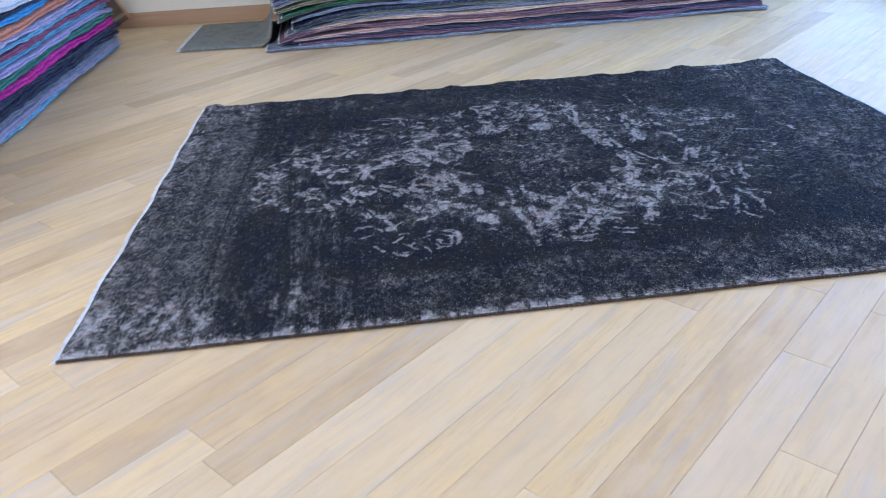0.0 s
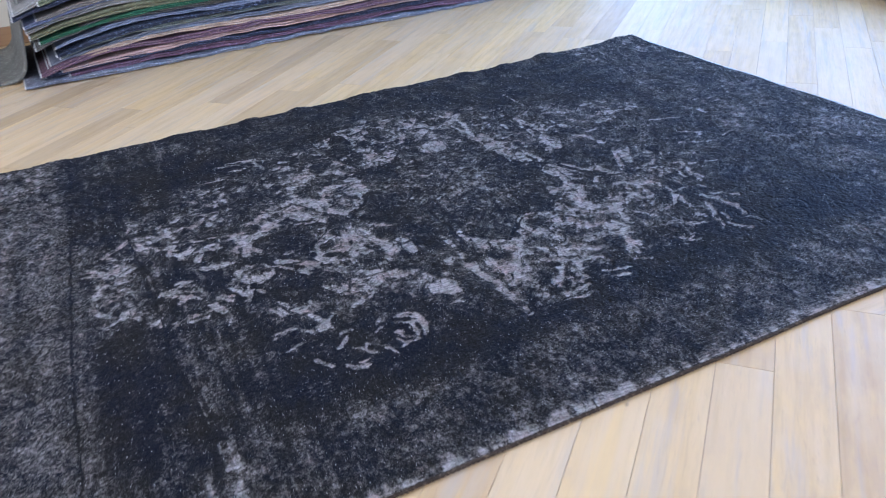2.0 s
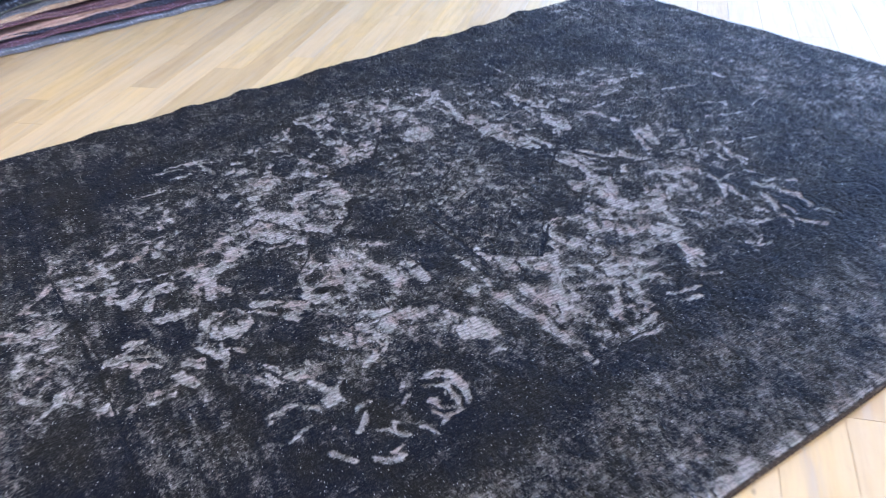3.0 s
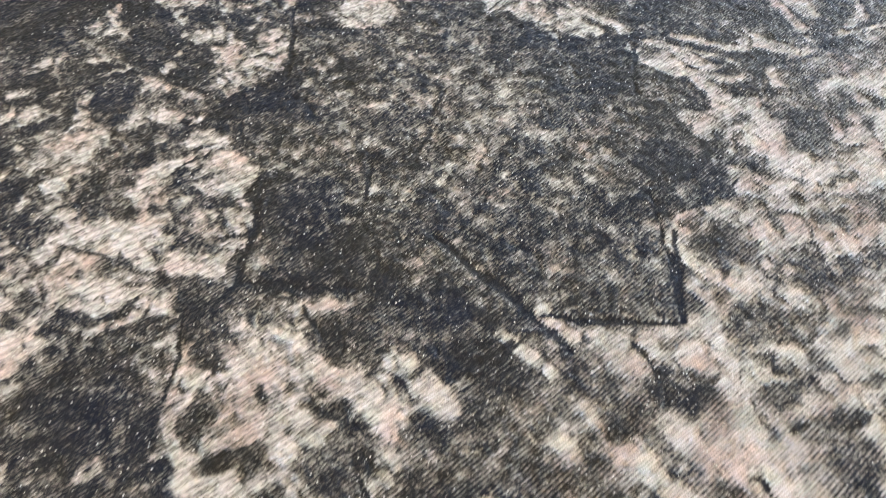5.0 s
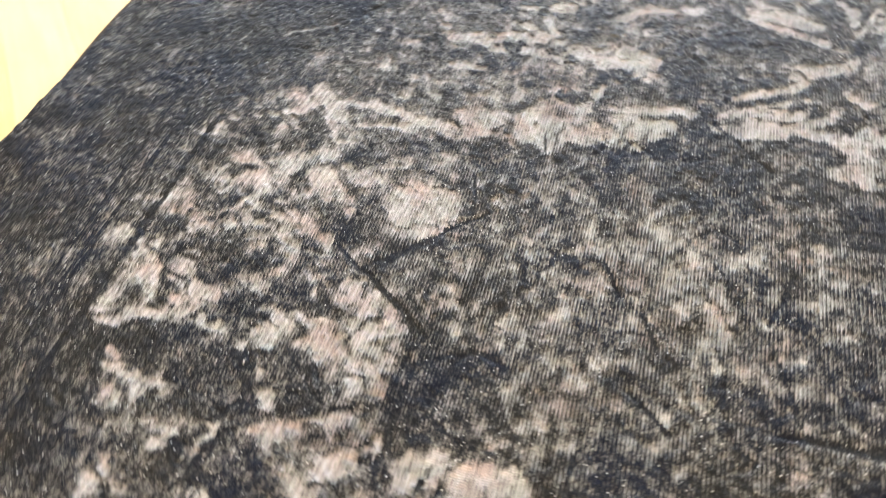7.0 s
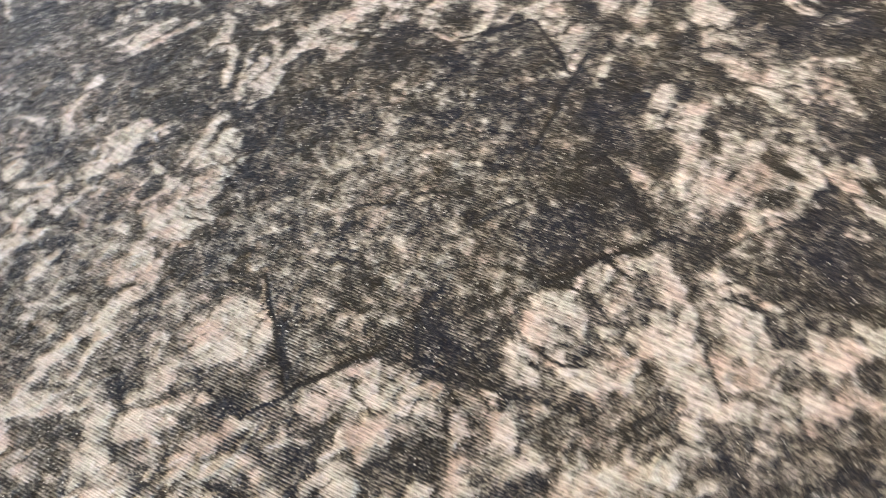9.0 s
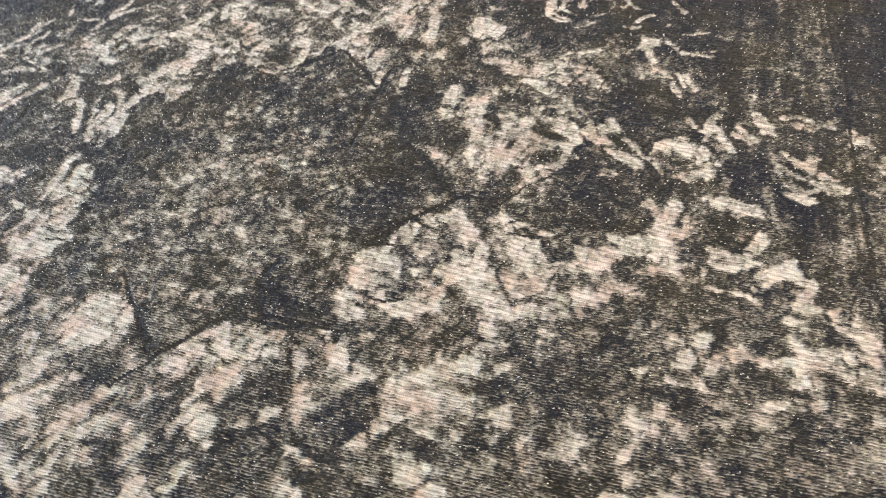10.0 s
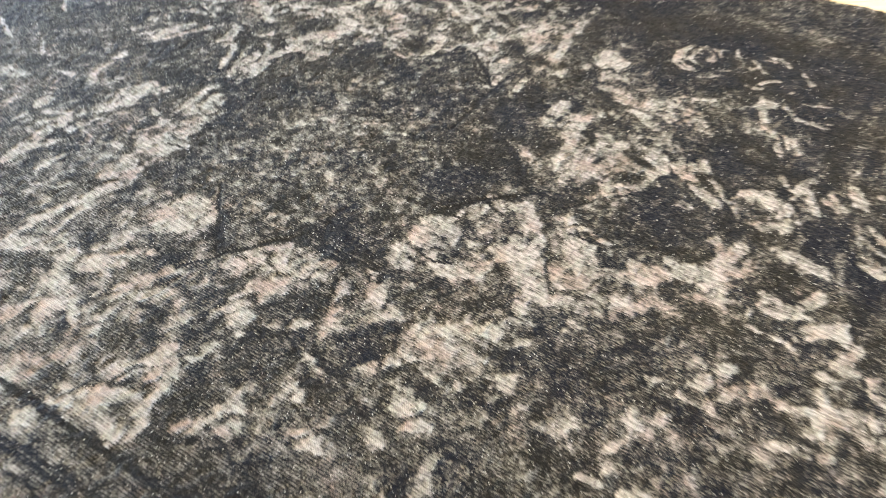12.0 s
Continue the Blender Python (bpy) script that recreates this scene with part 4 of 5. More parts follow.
vine(12, -96.4, -11.9, -92.2, -8.5)
vine(12, -91.5, -11.4, -88.7, -13.2)
vine(12, -94.0, -25.8, -88.3, -26.2)
vine(12, -85.9, -2.1, -79.8, -4.6)
vine(12, -79.4, -11.6, -76.0, -11.1)
vine(14, -77.2, -13.0, -73.5, -16.7, -70.4, -14.8, -70.0, -11.0, -72.9, -9.2)
vine(12, -78.5, -18.5, -78.0, -23.7)
vine(10, -76.9, -19.5, -73.6, -21.6)
vine(12, -86.4, -22.9, -84.5, -25.3)
vine(10, -67.6, -9.8, -62.8, -12.4)
vine(10, -72.4, -30.7, -71.2, -34.8)
vine(10, -69.6, -33.6, -66.5, -35.6, -66.4, -33.4)
vine(12, -66.1, -38.0, -63.7, -41.7, -64.1, -44.6, -68.2, -44.1, -70.9, -41.4)
vine(10, -54.6, -0.4, -48.8, -1.1)
vine(10, -45.2, -1.8, -44.9, -6.9)
vine(12, -45.7, -12.6, -43.2, -17.2, -44.7, -19.1)
vine(10, -56.5, -18.4, -52.5, -22.4)
vine(12, -52.5, -32.8, -49.9, -33.2)
vine(12, -56.4, -32.7, -53.9, -33.1)
vine(10, -48.5, -26.4, -42.7, -26.1)
vine(10, -38.6, -20.3, -33.5, -19.1)
vine(12, -75.6, -41.5, -71.9, -40.8)
vine(12, -62.6, -48.6, -60.0, -48.2)
vine(12, -53.7, -48.0, -50.2, -45.9, -44.8, -48.2, -43.9, -53.1, -45.5, -57.4)
vine(10, -50.4, -49.1, -46.8, -52.4, -47.2, -58.3, -51.2, -58.8)
vine(10, -36.0, -30.5, -30.6, -31.3)
vine(10, 14.3, 35.1, 13.9, 27.3, 20.0, 20.4, 20.9, 12.3)
vine(8, 34.0, 46.7, 36.2, 35.9, 36.5, 29.8)
vine(10, 34.0, 26.0, 33.9, 18.0)
vine(8, 22.0, -2.3, 27.6, -4.1)
vine(10, 15.1, -8.1, 17.9, -12.1, 20.5, -9.8)
vine(10, 17.3, -15.6, 21.0, -18.2)
vine(12, 32.2, -16.0, 26.7, -24.1, 26.8, -29.8, 30.6, -22.9)
vine(10, 37.1, -17.3, 38.6, -22.5, 39.5, -27.1, 35.1, -29.9)
vine(10, 45.3, -25.1, 44.9, -30.9, 40.0, -35.2, 36.6, -34.7)
vine(10, 23.6, -25.7, 19.6, -24.9, 14.6, -26.8)
vine(10, 28.2, -32.6, 32.1, -38.8)
vine(10, 21.2, -36.6, 16.0, -36.4)
vine(10, 7.7, -40.5, 12.7, -40.7)
vine(10, 51.4, -2.4, 55.4, -5.3, 52.2, -10.2, 48.4, -9.8)
vine(8, 44.2, -13.6, 49.7, -14.4)
vine(8, 52.9, -13.0, 55.5, -17.2, 54.3, -23.0)
vine(10, 56.8, -20.4, 56.8, -26.9)
vine(10, 44.8, -28.9, 49.5, -28.1)
vine(14, 49.7, -34.3, 53.3, -38.7, 53.4, -44.4)
vine(10, 54.5, -43.3, 52.4, -50.9)
vine(12, 47.8, -46.0, 48.0, -49.6)
vine(12, 43.6, -48.4, 43.7, -51.9)
vine(12, 54.4, -35.6, 59.2, -38.9)
vine(10, 32.4, -42.5, 36.9, -45.6, 39.2, -47.1)
vine(10, 30.1, -50.8, 29.1, -54.7)
vine(12, 17.4, -45.4, 14.4, -50.9)
vine(8, 18.2, -44.4, 18.5, -49.2)
vine(10, 13.1, -54.4, 17.1, -55.6)
vine(10, 7.5, -56.2, 9.8, -56.4)
vine(10, 3.1, -54.7, 7.0, -55.9)
vine(10, -2.3, -22.3, 2.4, -20.3, 7.2, -23.6, 4.9, -30.5)
vine(10, -5.3, -27.0, -5.2, -31.8, -2.0, -30.8, 1.6, -31.6)
vine(10, 1.8, -34.9, 3.6, -39.3)
vine(10, 0.3, -41.6, 5.4, -43.5)
vine(10, -4.0, -43.1, -0.4, -46.9)
vine(12, -5.2, -53.3, -4.4, -56.3, -0.7, -53.5)
vine(12, -11.5, -35.3, -10.8, -41.5, -12.3, -46.0)
vine(12, -9.1, -48.1, -9.5, -53.0)
vine(12, -12.7, -58.4, -3.7, -59.3)
vine(14, -23.9, -32.8, -23.0, -41.6, -21.3, -52.9)
vine(12, -17.9, -38.2, -18.3, -46.0)
vine(10, -35.9, -33.2, -34.2, -38.3)
vine(10, -33.7, -39.9, -31.5, -46.3)
vine(10, -18.0, -27.9, -16.6, -33.4)
# the worn corner by the octagon
vine(75, 0.0, 41.2, -2.8, 39.2)
vine(17, -27.0, 35.6, -24.5, 45.6, -23.9, 53.6, -23.3, 59.8, -24.5, 64.4, -25.1, 70.0)
vine(14, -22.6, 41.5, -21.1, 46.6, -20.5, 52.3)
vine(18, -27.2, 49.5, -28.1, 48.9)
vine(18, -30.5, 47.2, -31.3, 46.3)
vine(24, 2.0, 57.1, -2.0, 51.4)
vine(18, 4.0, 52.7, 1.7, 49.5)
vine(20, 1.3, 67.4, 1.6, 63.7, -4.0, 62.4, -7.7, 66.0, -8.6, 70.0, -5.1, 72.4)
vine(18, -17.2, 66.3, -18.9, 60.6)
vine(16, -23.9, 64.8, -23.3, 59.8)
vine(18, -3.8, 58.6, -6.8, 55.2)
vine(20, -33.7, 61.1, -34.7, 56.3, -38.7, 55.6)
vine(20, -42.8, 48.6, -45.2, 44.7)
vine(22, -45.3, 40.0, -48.4, 36.6)
vine(34, -34.8, 22.6, -39.7, 20.8)
vine(16, -38.2, 13.8, -40.4, 10.6)
vine(18, -43.3, 8.6, -46.8, 11.1)
vine(22, -46.5, 19.1, -51.8, 18.4)
vine(18, -51.6, 11.0, -55.5, 11.4)
vine(18, -57.7, 15.7, -63.5, 13.1, -66.6, 8.2)
vine(20, -71.7, 6.0, -75.2, 6.5)
vine(24, -79.3, -3.6, -85.4, -2.0)
vine(16, -80.0, 9.1, -84.3, 8.1, -86.2, 4.2)
vine(14, -86.7, 11.3, -90.5, 6.3)
vine(18, -73.4, 41.3, -73.0, 35.9)
vine(22, -73.6, 30.5, -71.5, 27.5)
vine(22, -47.3, 48.7, -49.5, 48.2)
vine(18, -43.3, 51.4, -47.1, 51.8)
vine(22, -54.7, 43.5, -58.6, 41.9)
vine(18, -59.6, 32.4, -55.5, 34.1)
vine(22, -52.4, 52.1, -55.6, 50.9)
vine(18, -43.1, 59.5, -45.8, 60.5)
# far half of the field, figures that kept their pile
shade(24, 10.4, 59.2, 6.7, 59.0)
shade(20, -3.6, 51.9, -7.2, 48.0)
shade(18, -11.2, 56.5, -15.3, 57.7)
shade(18, -14.1, 46.2, -19.2, 46.7)
shade(36, -27.2, 58.8, -29.1, 54.7, -32.4, 50.9)
shade(24, -30.2, 42.1, -26.8, 46.3)
shade(30, -40.3, 47.6, -37.5, 46.4)
shade(16, -43.2, 51.9, -47.1, 49.1)
shade(20, -47.2, 32.3, -45.9, 35.5)
shade(12, -39.8, 24.9, -42.2, 23.2)
shade(26, -61.7, 32.5, -59.2, 31.1)
shade(14, -61.4, 18.1, -63.6, 16.1)
shade(24, -56.5, 46.1, -56.6, 42.8)
shade(22, -60.8, 36.5, -60.6, 40.0)
shade(24, -47.0, 53.4, -42.8, 54.2)
shade(30, -28.2, 64.7, -29.2, 61.1)
shade(20, -4.4, 65.3, -8.5, 65.8)
shade(22, -13.2, 66.0, -12.4, 60.7)
shade(50, -67.6, 31.2, -70.2, 26.4)
shade(30, -66.9, 38.3, -72.0, 38.3)
shade(18, -74.1, 32.5, -79.5, 31.3)
shade(22, -86.8, 18.2, -90.1, 18.1)
shade(22, -86.1, 25.6, -89.5, 26.4)
shade(30, -86.2, 35.2, -92.5, 36.4)
shade(30, -104.1, 17.9, -105.4, 16.3)
shade(40, -102.9, 1.0, -101.2, -6.9)
shade(24, -106.8, 29.2, -111.0, 23.4)
shade(40, -59.4, 5.2, -67.1, 3.7)
shade(26, -56.3, 52.3, -60.9, 51.2)
shade(22, -58.0, 30.4, -55.3, 32.8)
# near half of the field, figures that kept their pile
shade(24, -48.2, 4.7, -49.1, -1.7)
shade(40, -43.1, -18.9, -46.5, -21.9)
shade(40, -30.3, -23.0, -27.2, -27.3)
shade(26, -22.8, -32.8, -17.1, -33.2, -13.6, -36.0)
shade(30, -32.4, -31.0, -31.7, -31.6)
shade(24, -27.4, -34.9, -27.4, -37.5)
shade(26, -40.7, -26.4, -39.2, -28.4)
shade(26, -46.1, -33.8, -46.9, -36.9)
shade(40, -26.5, -40.8, -27.5, -44.1, -25.3, -47.4)
shade(50, -28.9, -49.2, -25.9, -52.2)
shade(40, -7.5, -46.6, -8.5, -49.5)
shade(22, -4.0, -32.6, -2.8, -35.8)
shade(40, 10.9, -43.2, 14.6, -43.7)
shade(46, -64.6, -22.6, -61.2, -23.0)
shade(16, -39.5, -5.8, -37.8, -9.5)
shade(20, -72.9, -8.5, -70.9, -11.6)
shade(24, 1.3, -24.3, 3.1, -26.4)
shade(16, -54.3, -12.1, -52.0, -14.4)
shade(24, -35.0, 57.6, -32.6, 49.0)
shade(20, -50.9, 59.8, -45.7, 55.6)
# dark figures of the worn corner
shade(40, -27.0, 58.4, -27.4, 63.4)
shade(24, -33.9, 52.5, -32.3, 55.8)
shade(16, -19.7, 56.5, -22.4, 57.0)
shade(20, -21.7, 66.4, -24.0, 65.8)
shade(24, -39.3, 48.8, -36.2, 48.6)
shade(18, -45.5, 32.4, -50.6, 28.8)
shade(40, -69.7, 38.2, -70.6, 37.1)
shade(30, -60.9, 48.2, -62.0, 47.4)
shade(24, -41.6, 55.7, -42.1, 52.2)
shade(30, -37.8, 65.1, -40.4, 64.1)
shade(16, -39.8, 33.7, -41.7, 29.6)
shade(24, -28.1, 45.1, -26.1, 48.4)
shade(20, -41.7, 40.1, -40.4, 43.3)
groove(8, -15.4, 80.5, -21.2, 80.1, -27.9, 79.8)
groove(8, -9.1, 75.0, -23.9, 74.6, -36.5, 73.9)
# the far bar and its branch
vine(15, -25.7, 73.7, -24.4, 63.4, -23.9, 51.3, -23.7, 42.4)
vine(14, -21.7, 50.3, -19.7, 41.7)
# medallion outline and seam
groove(7, -19.5, 33.2, -11.9, 43.9, 0.3, 31.3)
groove(7, 22.2, 6.9, 14.6, -0.3)
groove(7, -0.2, -20.4, -9.1, -29.3, -19.5, -19.8)
groove(7, -31.2, -5.1, -42.2, 5.0, -39.9, 7.7, -32.2, 16.9)
groove(10, -21.1, -1.9, -21.2, -7.8, -20.4, -14.2, -20.3, -18.7, -20.3, -24.5)
groove(7, 10.5, 19.6, 16.9, 17.1)
groove(7, -36.4, 28.1, -34.9, 28.0)
groove(7, -9.0, 48.7, -19.2, 33.7)
groove(6, -31.0, -4.8, -28.9, -3.0)
groove(8, -27.1, 30.5, -19.9, 28.2, -21.1, 23.6)
groove(6, 2.7, -18.8, 11.5, -19.9)
groove(7, -19.5, 2.2, -16.0, 2.4)
groove(6, -20.3, 11.1, -24.4, 6.5)
groove(8, -31.2, -19.6, -24.0, -19.7)
groove(7, -16.7, 7.9, -10.5, 11.3)
groove(6, -8.9, -1.6, -0.9, -3.9)
groove(6, -9.2, 14.2, -4.2, 16.8)
# creases, with their shade put into the colour
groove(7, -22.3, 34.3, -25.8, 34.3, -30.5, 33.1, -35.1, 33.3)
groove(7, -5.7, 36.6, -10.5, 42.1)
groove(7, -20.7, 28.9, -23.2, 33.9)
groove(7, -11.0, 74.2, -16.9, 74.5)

# thin dark lines pressed in round the medallion and the corner
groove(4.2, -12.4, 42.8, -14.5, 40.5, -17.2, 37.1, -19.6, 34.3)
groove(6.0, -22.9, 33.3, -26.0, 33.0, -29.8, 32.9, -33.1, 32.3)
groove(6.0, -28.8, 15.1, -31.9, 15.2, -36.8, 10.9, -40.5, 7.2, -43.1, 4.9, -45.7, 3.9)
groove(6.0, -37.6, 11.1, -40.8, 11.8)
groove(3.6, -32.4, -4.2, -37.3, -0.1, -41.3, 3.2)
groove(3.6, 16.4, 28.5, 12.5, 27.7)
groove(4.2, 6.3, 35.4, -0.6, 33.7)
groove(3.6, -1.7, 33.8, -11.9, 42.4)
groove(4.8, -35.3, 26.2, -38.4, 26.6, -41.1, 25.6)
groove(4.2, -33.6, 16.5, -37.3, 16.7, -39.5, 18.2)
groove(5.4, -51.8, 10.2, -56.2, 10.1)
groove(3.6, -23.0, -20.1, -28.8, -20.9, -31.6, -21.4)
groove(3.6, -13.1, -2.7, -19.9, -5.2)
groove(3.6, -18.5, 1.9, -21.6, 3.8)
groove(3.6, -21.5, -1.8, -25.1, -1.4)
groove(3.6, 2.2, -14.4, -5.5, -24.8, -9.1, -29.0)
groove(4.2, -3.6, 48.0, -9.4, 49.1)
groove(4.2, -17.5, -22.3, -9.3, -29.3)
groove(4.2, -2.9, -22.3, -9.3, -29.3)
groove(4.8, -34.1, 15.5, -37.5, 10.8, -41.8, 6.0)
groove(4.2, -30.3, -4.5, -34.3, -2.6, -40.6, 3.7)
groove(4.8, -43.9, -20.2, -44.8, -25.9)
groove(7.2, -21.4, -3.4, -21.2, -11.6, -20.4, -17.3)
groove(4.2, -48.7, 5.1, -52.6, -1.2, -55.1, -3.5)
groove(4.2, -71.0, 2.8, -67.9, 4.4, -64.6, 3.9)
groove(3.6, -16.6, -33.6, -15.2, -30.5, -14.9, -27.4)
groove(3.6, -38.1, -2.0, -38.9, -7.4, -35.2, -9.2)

# double guard lines round the field
def guard(mm, *nums):
    groove(mm * 1.5, *nums, depth=0.95)


groove(9, -70, 71, -34.7, 73.7, -8.4, 74.9, 10, 76)
guard(5, -98, 74.5, -30, 78.5, 20, 82, 70, 84.5)
guard(4, -98, 77.5, -30, 81.5, 20, 85, 70, 87.5)
guard(5, -100, -65, -41, -62, 9, -60, 60, -57)
guard(4, -100, -69, -41, -66, 9, -64, 60, -61)
guard(4, -97, -60, -99, -20, -103, 30, -105, 72)
guard(4, -118, -80, -119, -30, -118, 33, -116, 80)
thread_line(5, -103.5, 32, -102, 22, -99.5, 0, -97.5, -28)
thread_line(5, -97, -34, -94, -70, -93, -88)
thread_line(4, -107.5, 34, -104, 5, -101, -30)
# folds pressed into the cloth, their shade coloured in
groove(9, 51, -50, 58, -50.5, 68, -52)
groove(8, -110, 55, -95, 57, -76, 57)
# fine creases with shade painted into the colour, then dark cracks of old outlines
wear = wear - 0.4 * vein * figured
kept = np.abs(fbm(warp_x, warp_y, 0.055, 192, 2) - 0.5)
kept_b = np.abs(fbm(warp_x, warp_y, 0.038, 196, 2) - 0.5)
dark = np.maximum((1 - soft(kept, 0.02, 0.075)) * soft(value_noise(RX, RY, 0.06, 198), 0.35, 0.6),
                  (1 - soft(kept_b, 0.015, 0.06)) * soft(value_noise(RX, RY, 0.05, 199), 0.4, 0.62))
wear = wear - 0.55 * dark * soft(wear, 0.0, 0.5)
crease = np.maximum(crease, 0.4 * vein * figured)
wear = np.where(wear > 0.36, 0.36 + 0.28 * np.tanh((wear - 0.36) / 0.28), wear)
tuft = value_noise(RX, RY, 0.0052, 97)
# rows of knots along the rug: dark crests of pile, the pale weft between them
rib = np.where(np.arange(CY) % 2 == 0, 1.0, -1.0)[:, None] * (0.45 + 1.1 * value_noise(RX, RY, 0.011, 131) * (0.5 + value_noise(RX, RY, 0.05, 133)))
wear = wear - 0.24 * (tuft - 0.5) - RIB_WEAR * rib



# the pile stands 3 mm over the worn ground, with faint ripples and folds
height = 0.007 + 0.0045 * (1 - np.clip(wear, 0, 1)) + 0.0012 * fbm(RX, RY, 0.25, 90) + 0.0008 * fbm(RX, RY, 0.02, 95, 2) + RIB_HEIGHT * rib + 0.0026 * (tuft - 0.5)
height = height - 0.0032 * crease - 0.0016 * soft(np.abs(fbm(warp_x, warp_y, 0.11, 120, 3) - 0.5), 0.03, 0.0)
ripple = np.clip(np.sin(gu * 61 + 2 * np.sin(gu * 17)), 0, 1) * fbm(gu, gv * 0.1, 0.06, 101, 2)
height = height + 0.020 * ripple * soft(gv, 0.93, 1.0) + 0.006 * ripple * soft(1 - gv, 0.96, 1.0)
edge_drop = np.minimum(np.minimum(gu, 1 - gu) * 2.85, np.minimum(gv, 1 - gv) * 2.05)
height = np.where((edge_drop < 0.001) & (gv < 0.99), 0.0025, height * (0.55 + 0.45 * soft(edge_drop, 0, 0.012)))

rug_mat = Mat("overdyed_wool", 0.40, 0.07)
k = rug_mat
oc = k.coord()
w_attr, t_attr = k.attr("wear").outputs["Fac"], k.attr("tone").outputs["Fac"]
ox = k.coord((0.55, 1, 1))
n1, n2, n3 = k.noise(ox, 150, 4, 0.65), k.noise(ox, 430, 2, 0.6), k.noise(oc, 50, 4, 0.6)
stretch = k.noise(k.coord((1, 0.35, 1)), 210, 3, 0.6)
w = k.math("ADD", w_attr, k.math("MULTIPLY", k.math("SUBTRACT", n1, 0.5), 0.95))
w = k.math("ADD", w, k.math("MULTIPLY", k.math("SUBTRACT", stretch, 0.5), 0.65))
w = k.math("ADD", w, k.math("MULTIPLY", k.math("SUBTRACT", n3, 0.5), 0.62))
w = k.math("ADD", w, k.math("MULTIPLY", k.math("SUBTRACT", n2, 0.5), 0.8))
worn = k.ramp(w, 0.0, 0.74)
# the bared weave: rows of weft and warp
weft = k.n("TexWave", Vector=k.coord((0.12, 1, 1)), Scale=112.0, Distortion=2.2, Detail=2.0)
weft.wave_type, weft.bands_direction = "BANDS", "Y"
warp = k.n("TexWave", Vector=k.coord((1, 0.15, 1)), Scale=125.0, Distortion=2.5, Detail=2.0)
warp.wave_type, warp.bands_direction = "BANDS", "X"
weave = k.math("MULTIPLY", k.ramp(weft.outputs["Fac"], 0.1, 0.6, 0.68, 1.0), k.ramp(warp.outputs["Fac"], 0.05, 0.5, 0.7, 1.0))
bare = k.mix(t_attr, (0.50, 0.485, 0.44), (0.53, 0.46, 0.44))
bare = k.mix(k.ramp(n3, 0.35, 0.62), (0.46, 0.45, 0.40), bare)
bare = k.mix(k.math("MULTIPLY", k.ramp(k.noise(oc, 19, 4), 0.48, 0.66), 0.6), bare, (0.44, 0.31, 0.27))
bare = k.mix(1.0, bare, k.n("CombineColor", Red=weave, Green=weave, Blue=weave).outputs[0], "MULTIPLY")
pile = k.mix(k.ramp(k.noise(oc, 9, 4), 0.35, 0.65), (0.0040, 0.0050, 0.0110), (0.0105, 0.0090, 0.0078))
pile = k.mix(k.ramp(n2, 0.5, 0.75), pile, (0.046, 0.041, 0.036))
fleck_n = k.noise(k.coord((0.5, 1, 1), 0.35), 300, 3, 0.7)
fleck_f = k.math("MULTIPLY", k.ramp(fleck_n, 0.51, 0.63), k.ramp(w_attr, -0.36, 0.10, 0.0, 0.9))
pile = k.mix(fleck_f, pile, (0.24, 0.225, 0.19))
half = k.ramp(w, -0.20, 0.36, 0.0, 0.56)
pile = k.mix(half, pile, (0.092, 0.080, 0.064))
base = k.mix(worn, pile, bare)
spark = k.n("TexVoronoi", Vector=oc, Scale=150.0)
lit = k.math("MULTIPLY", k.ramp(spark.outputs["Distance"], 0.17, 0.08), k.ramp(k.noise(oc, 60, 2), 0.44, 0.56))
base = k.mix(k.math("MULTIPLY", lit, 0.9), base, (0.62, 0.60, 0.55))
k.colour(base)
k.b.inputs["Sheen Weight"].default_value = 0.03
k.b.inputs["Sheen Roughness"].default_value = 0.45
k.bump(k.math("ADD", k.math("MULTIPLY", worn, -0.6), k.math("ADD", n2, k.math("MULTIPLY", weave, 0.5))), 0.55, 0.0022)
RUG_MAT = k.m

rug = thing("rug", 0, 0, 0)
tagged(rug, "worn charcoal overdyed medallion rug with bared pale pattern on oak", "rug")
pile_ob = mesh_grid("woven_face", np.stack([RX, RY, height], axis=-1), RUG_MAT, rug)
for nm, field in (("wear", wear), ("tone", tone)):
    a = pile_ob.data.attributes.new(nm, "FLOAT", "POINT")
    a.data.foreach_set("value", np.clip(field, -0.5, 1.5).reshape(-1).astype(np.float32))

# overcast side cords and knotted fringes
CORD = wool("dark_cord", (0.045, 0.032, 0.022), (0.16, 0.12, 0.08), 0.3, 160)
FRINGE = wool("cotton_fringe", (0.66, 0.66, 0.64), (0.75, 0.75, 0.72), 0.2, 120)


def cord(ex, ey, name, mat, radius, label):
    ang = np.linspace(0, 2 * math.pi, 9)[:-1]
    tx, ty = np.gradient(ex), np.gradient(ey)
    ln = np.hypot(tx, ty)
    px, py = -ty / ln, tx / ln
    r = radius * (1 + 0.12 * np.sin(np.arange(len(ex)) * 1.7))
    pts = np.stack([np.stack([ex + px * r * math.cos(a), ey + py * r * math.cos(a), radius + 0.0006 + r * math.sin(a) * 0.95], -1) for a in ang], 1)
    o = mesh_grid(name, pts, mat, rug, closed=True)
    o["label"] = label


cord(RX[0], RY[0], "side_cord", CORD, 0.0045, "dark brown overcast edge")
cord(RX[-1], RY[-1], "side_cord", CORD, 0.0045, "dark brown overcast edge")


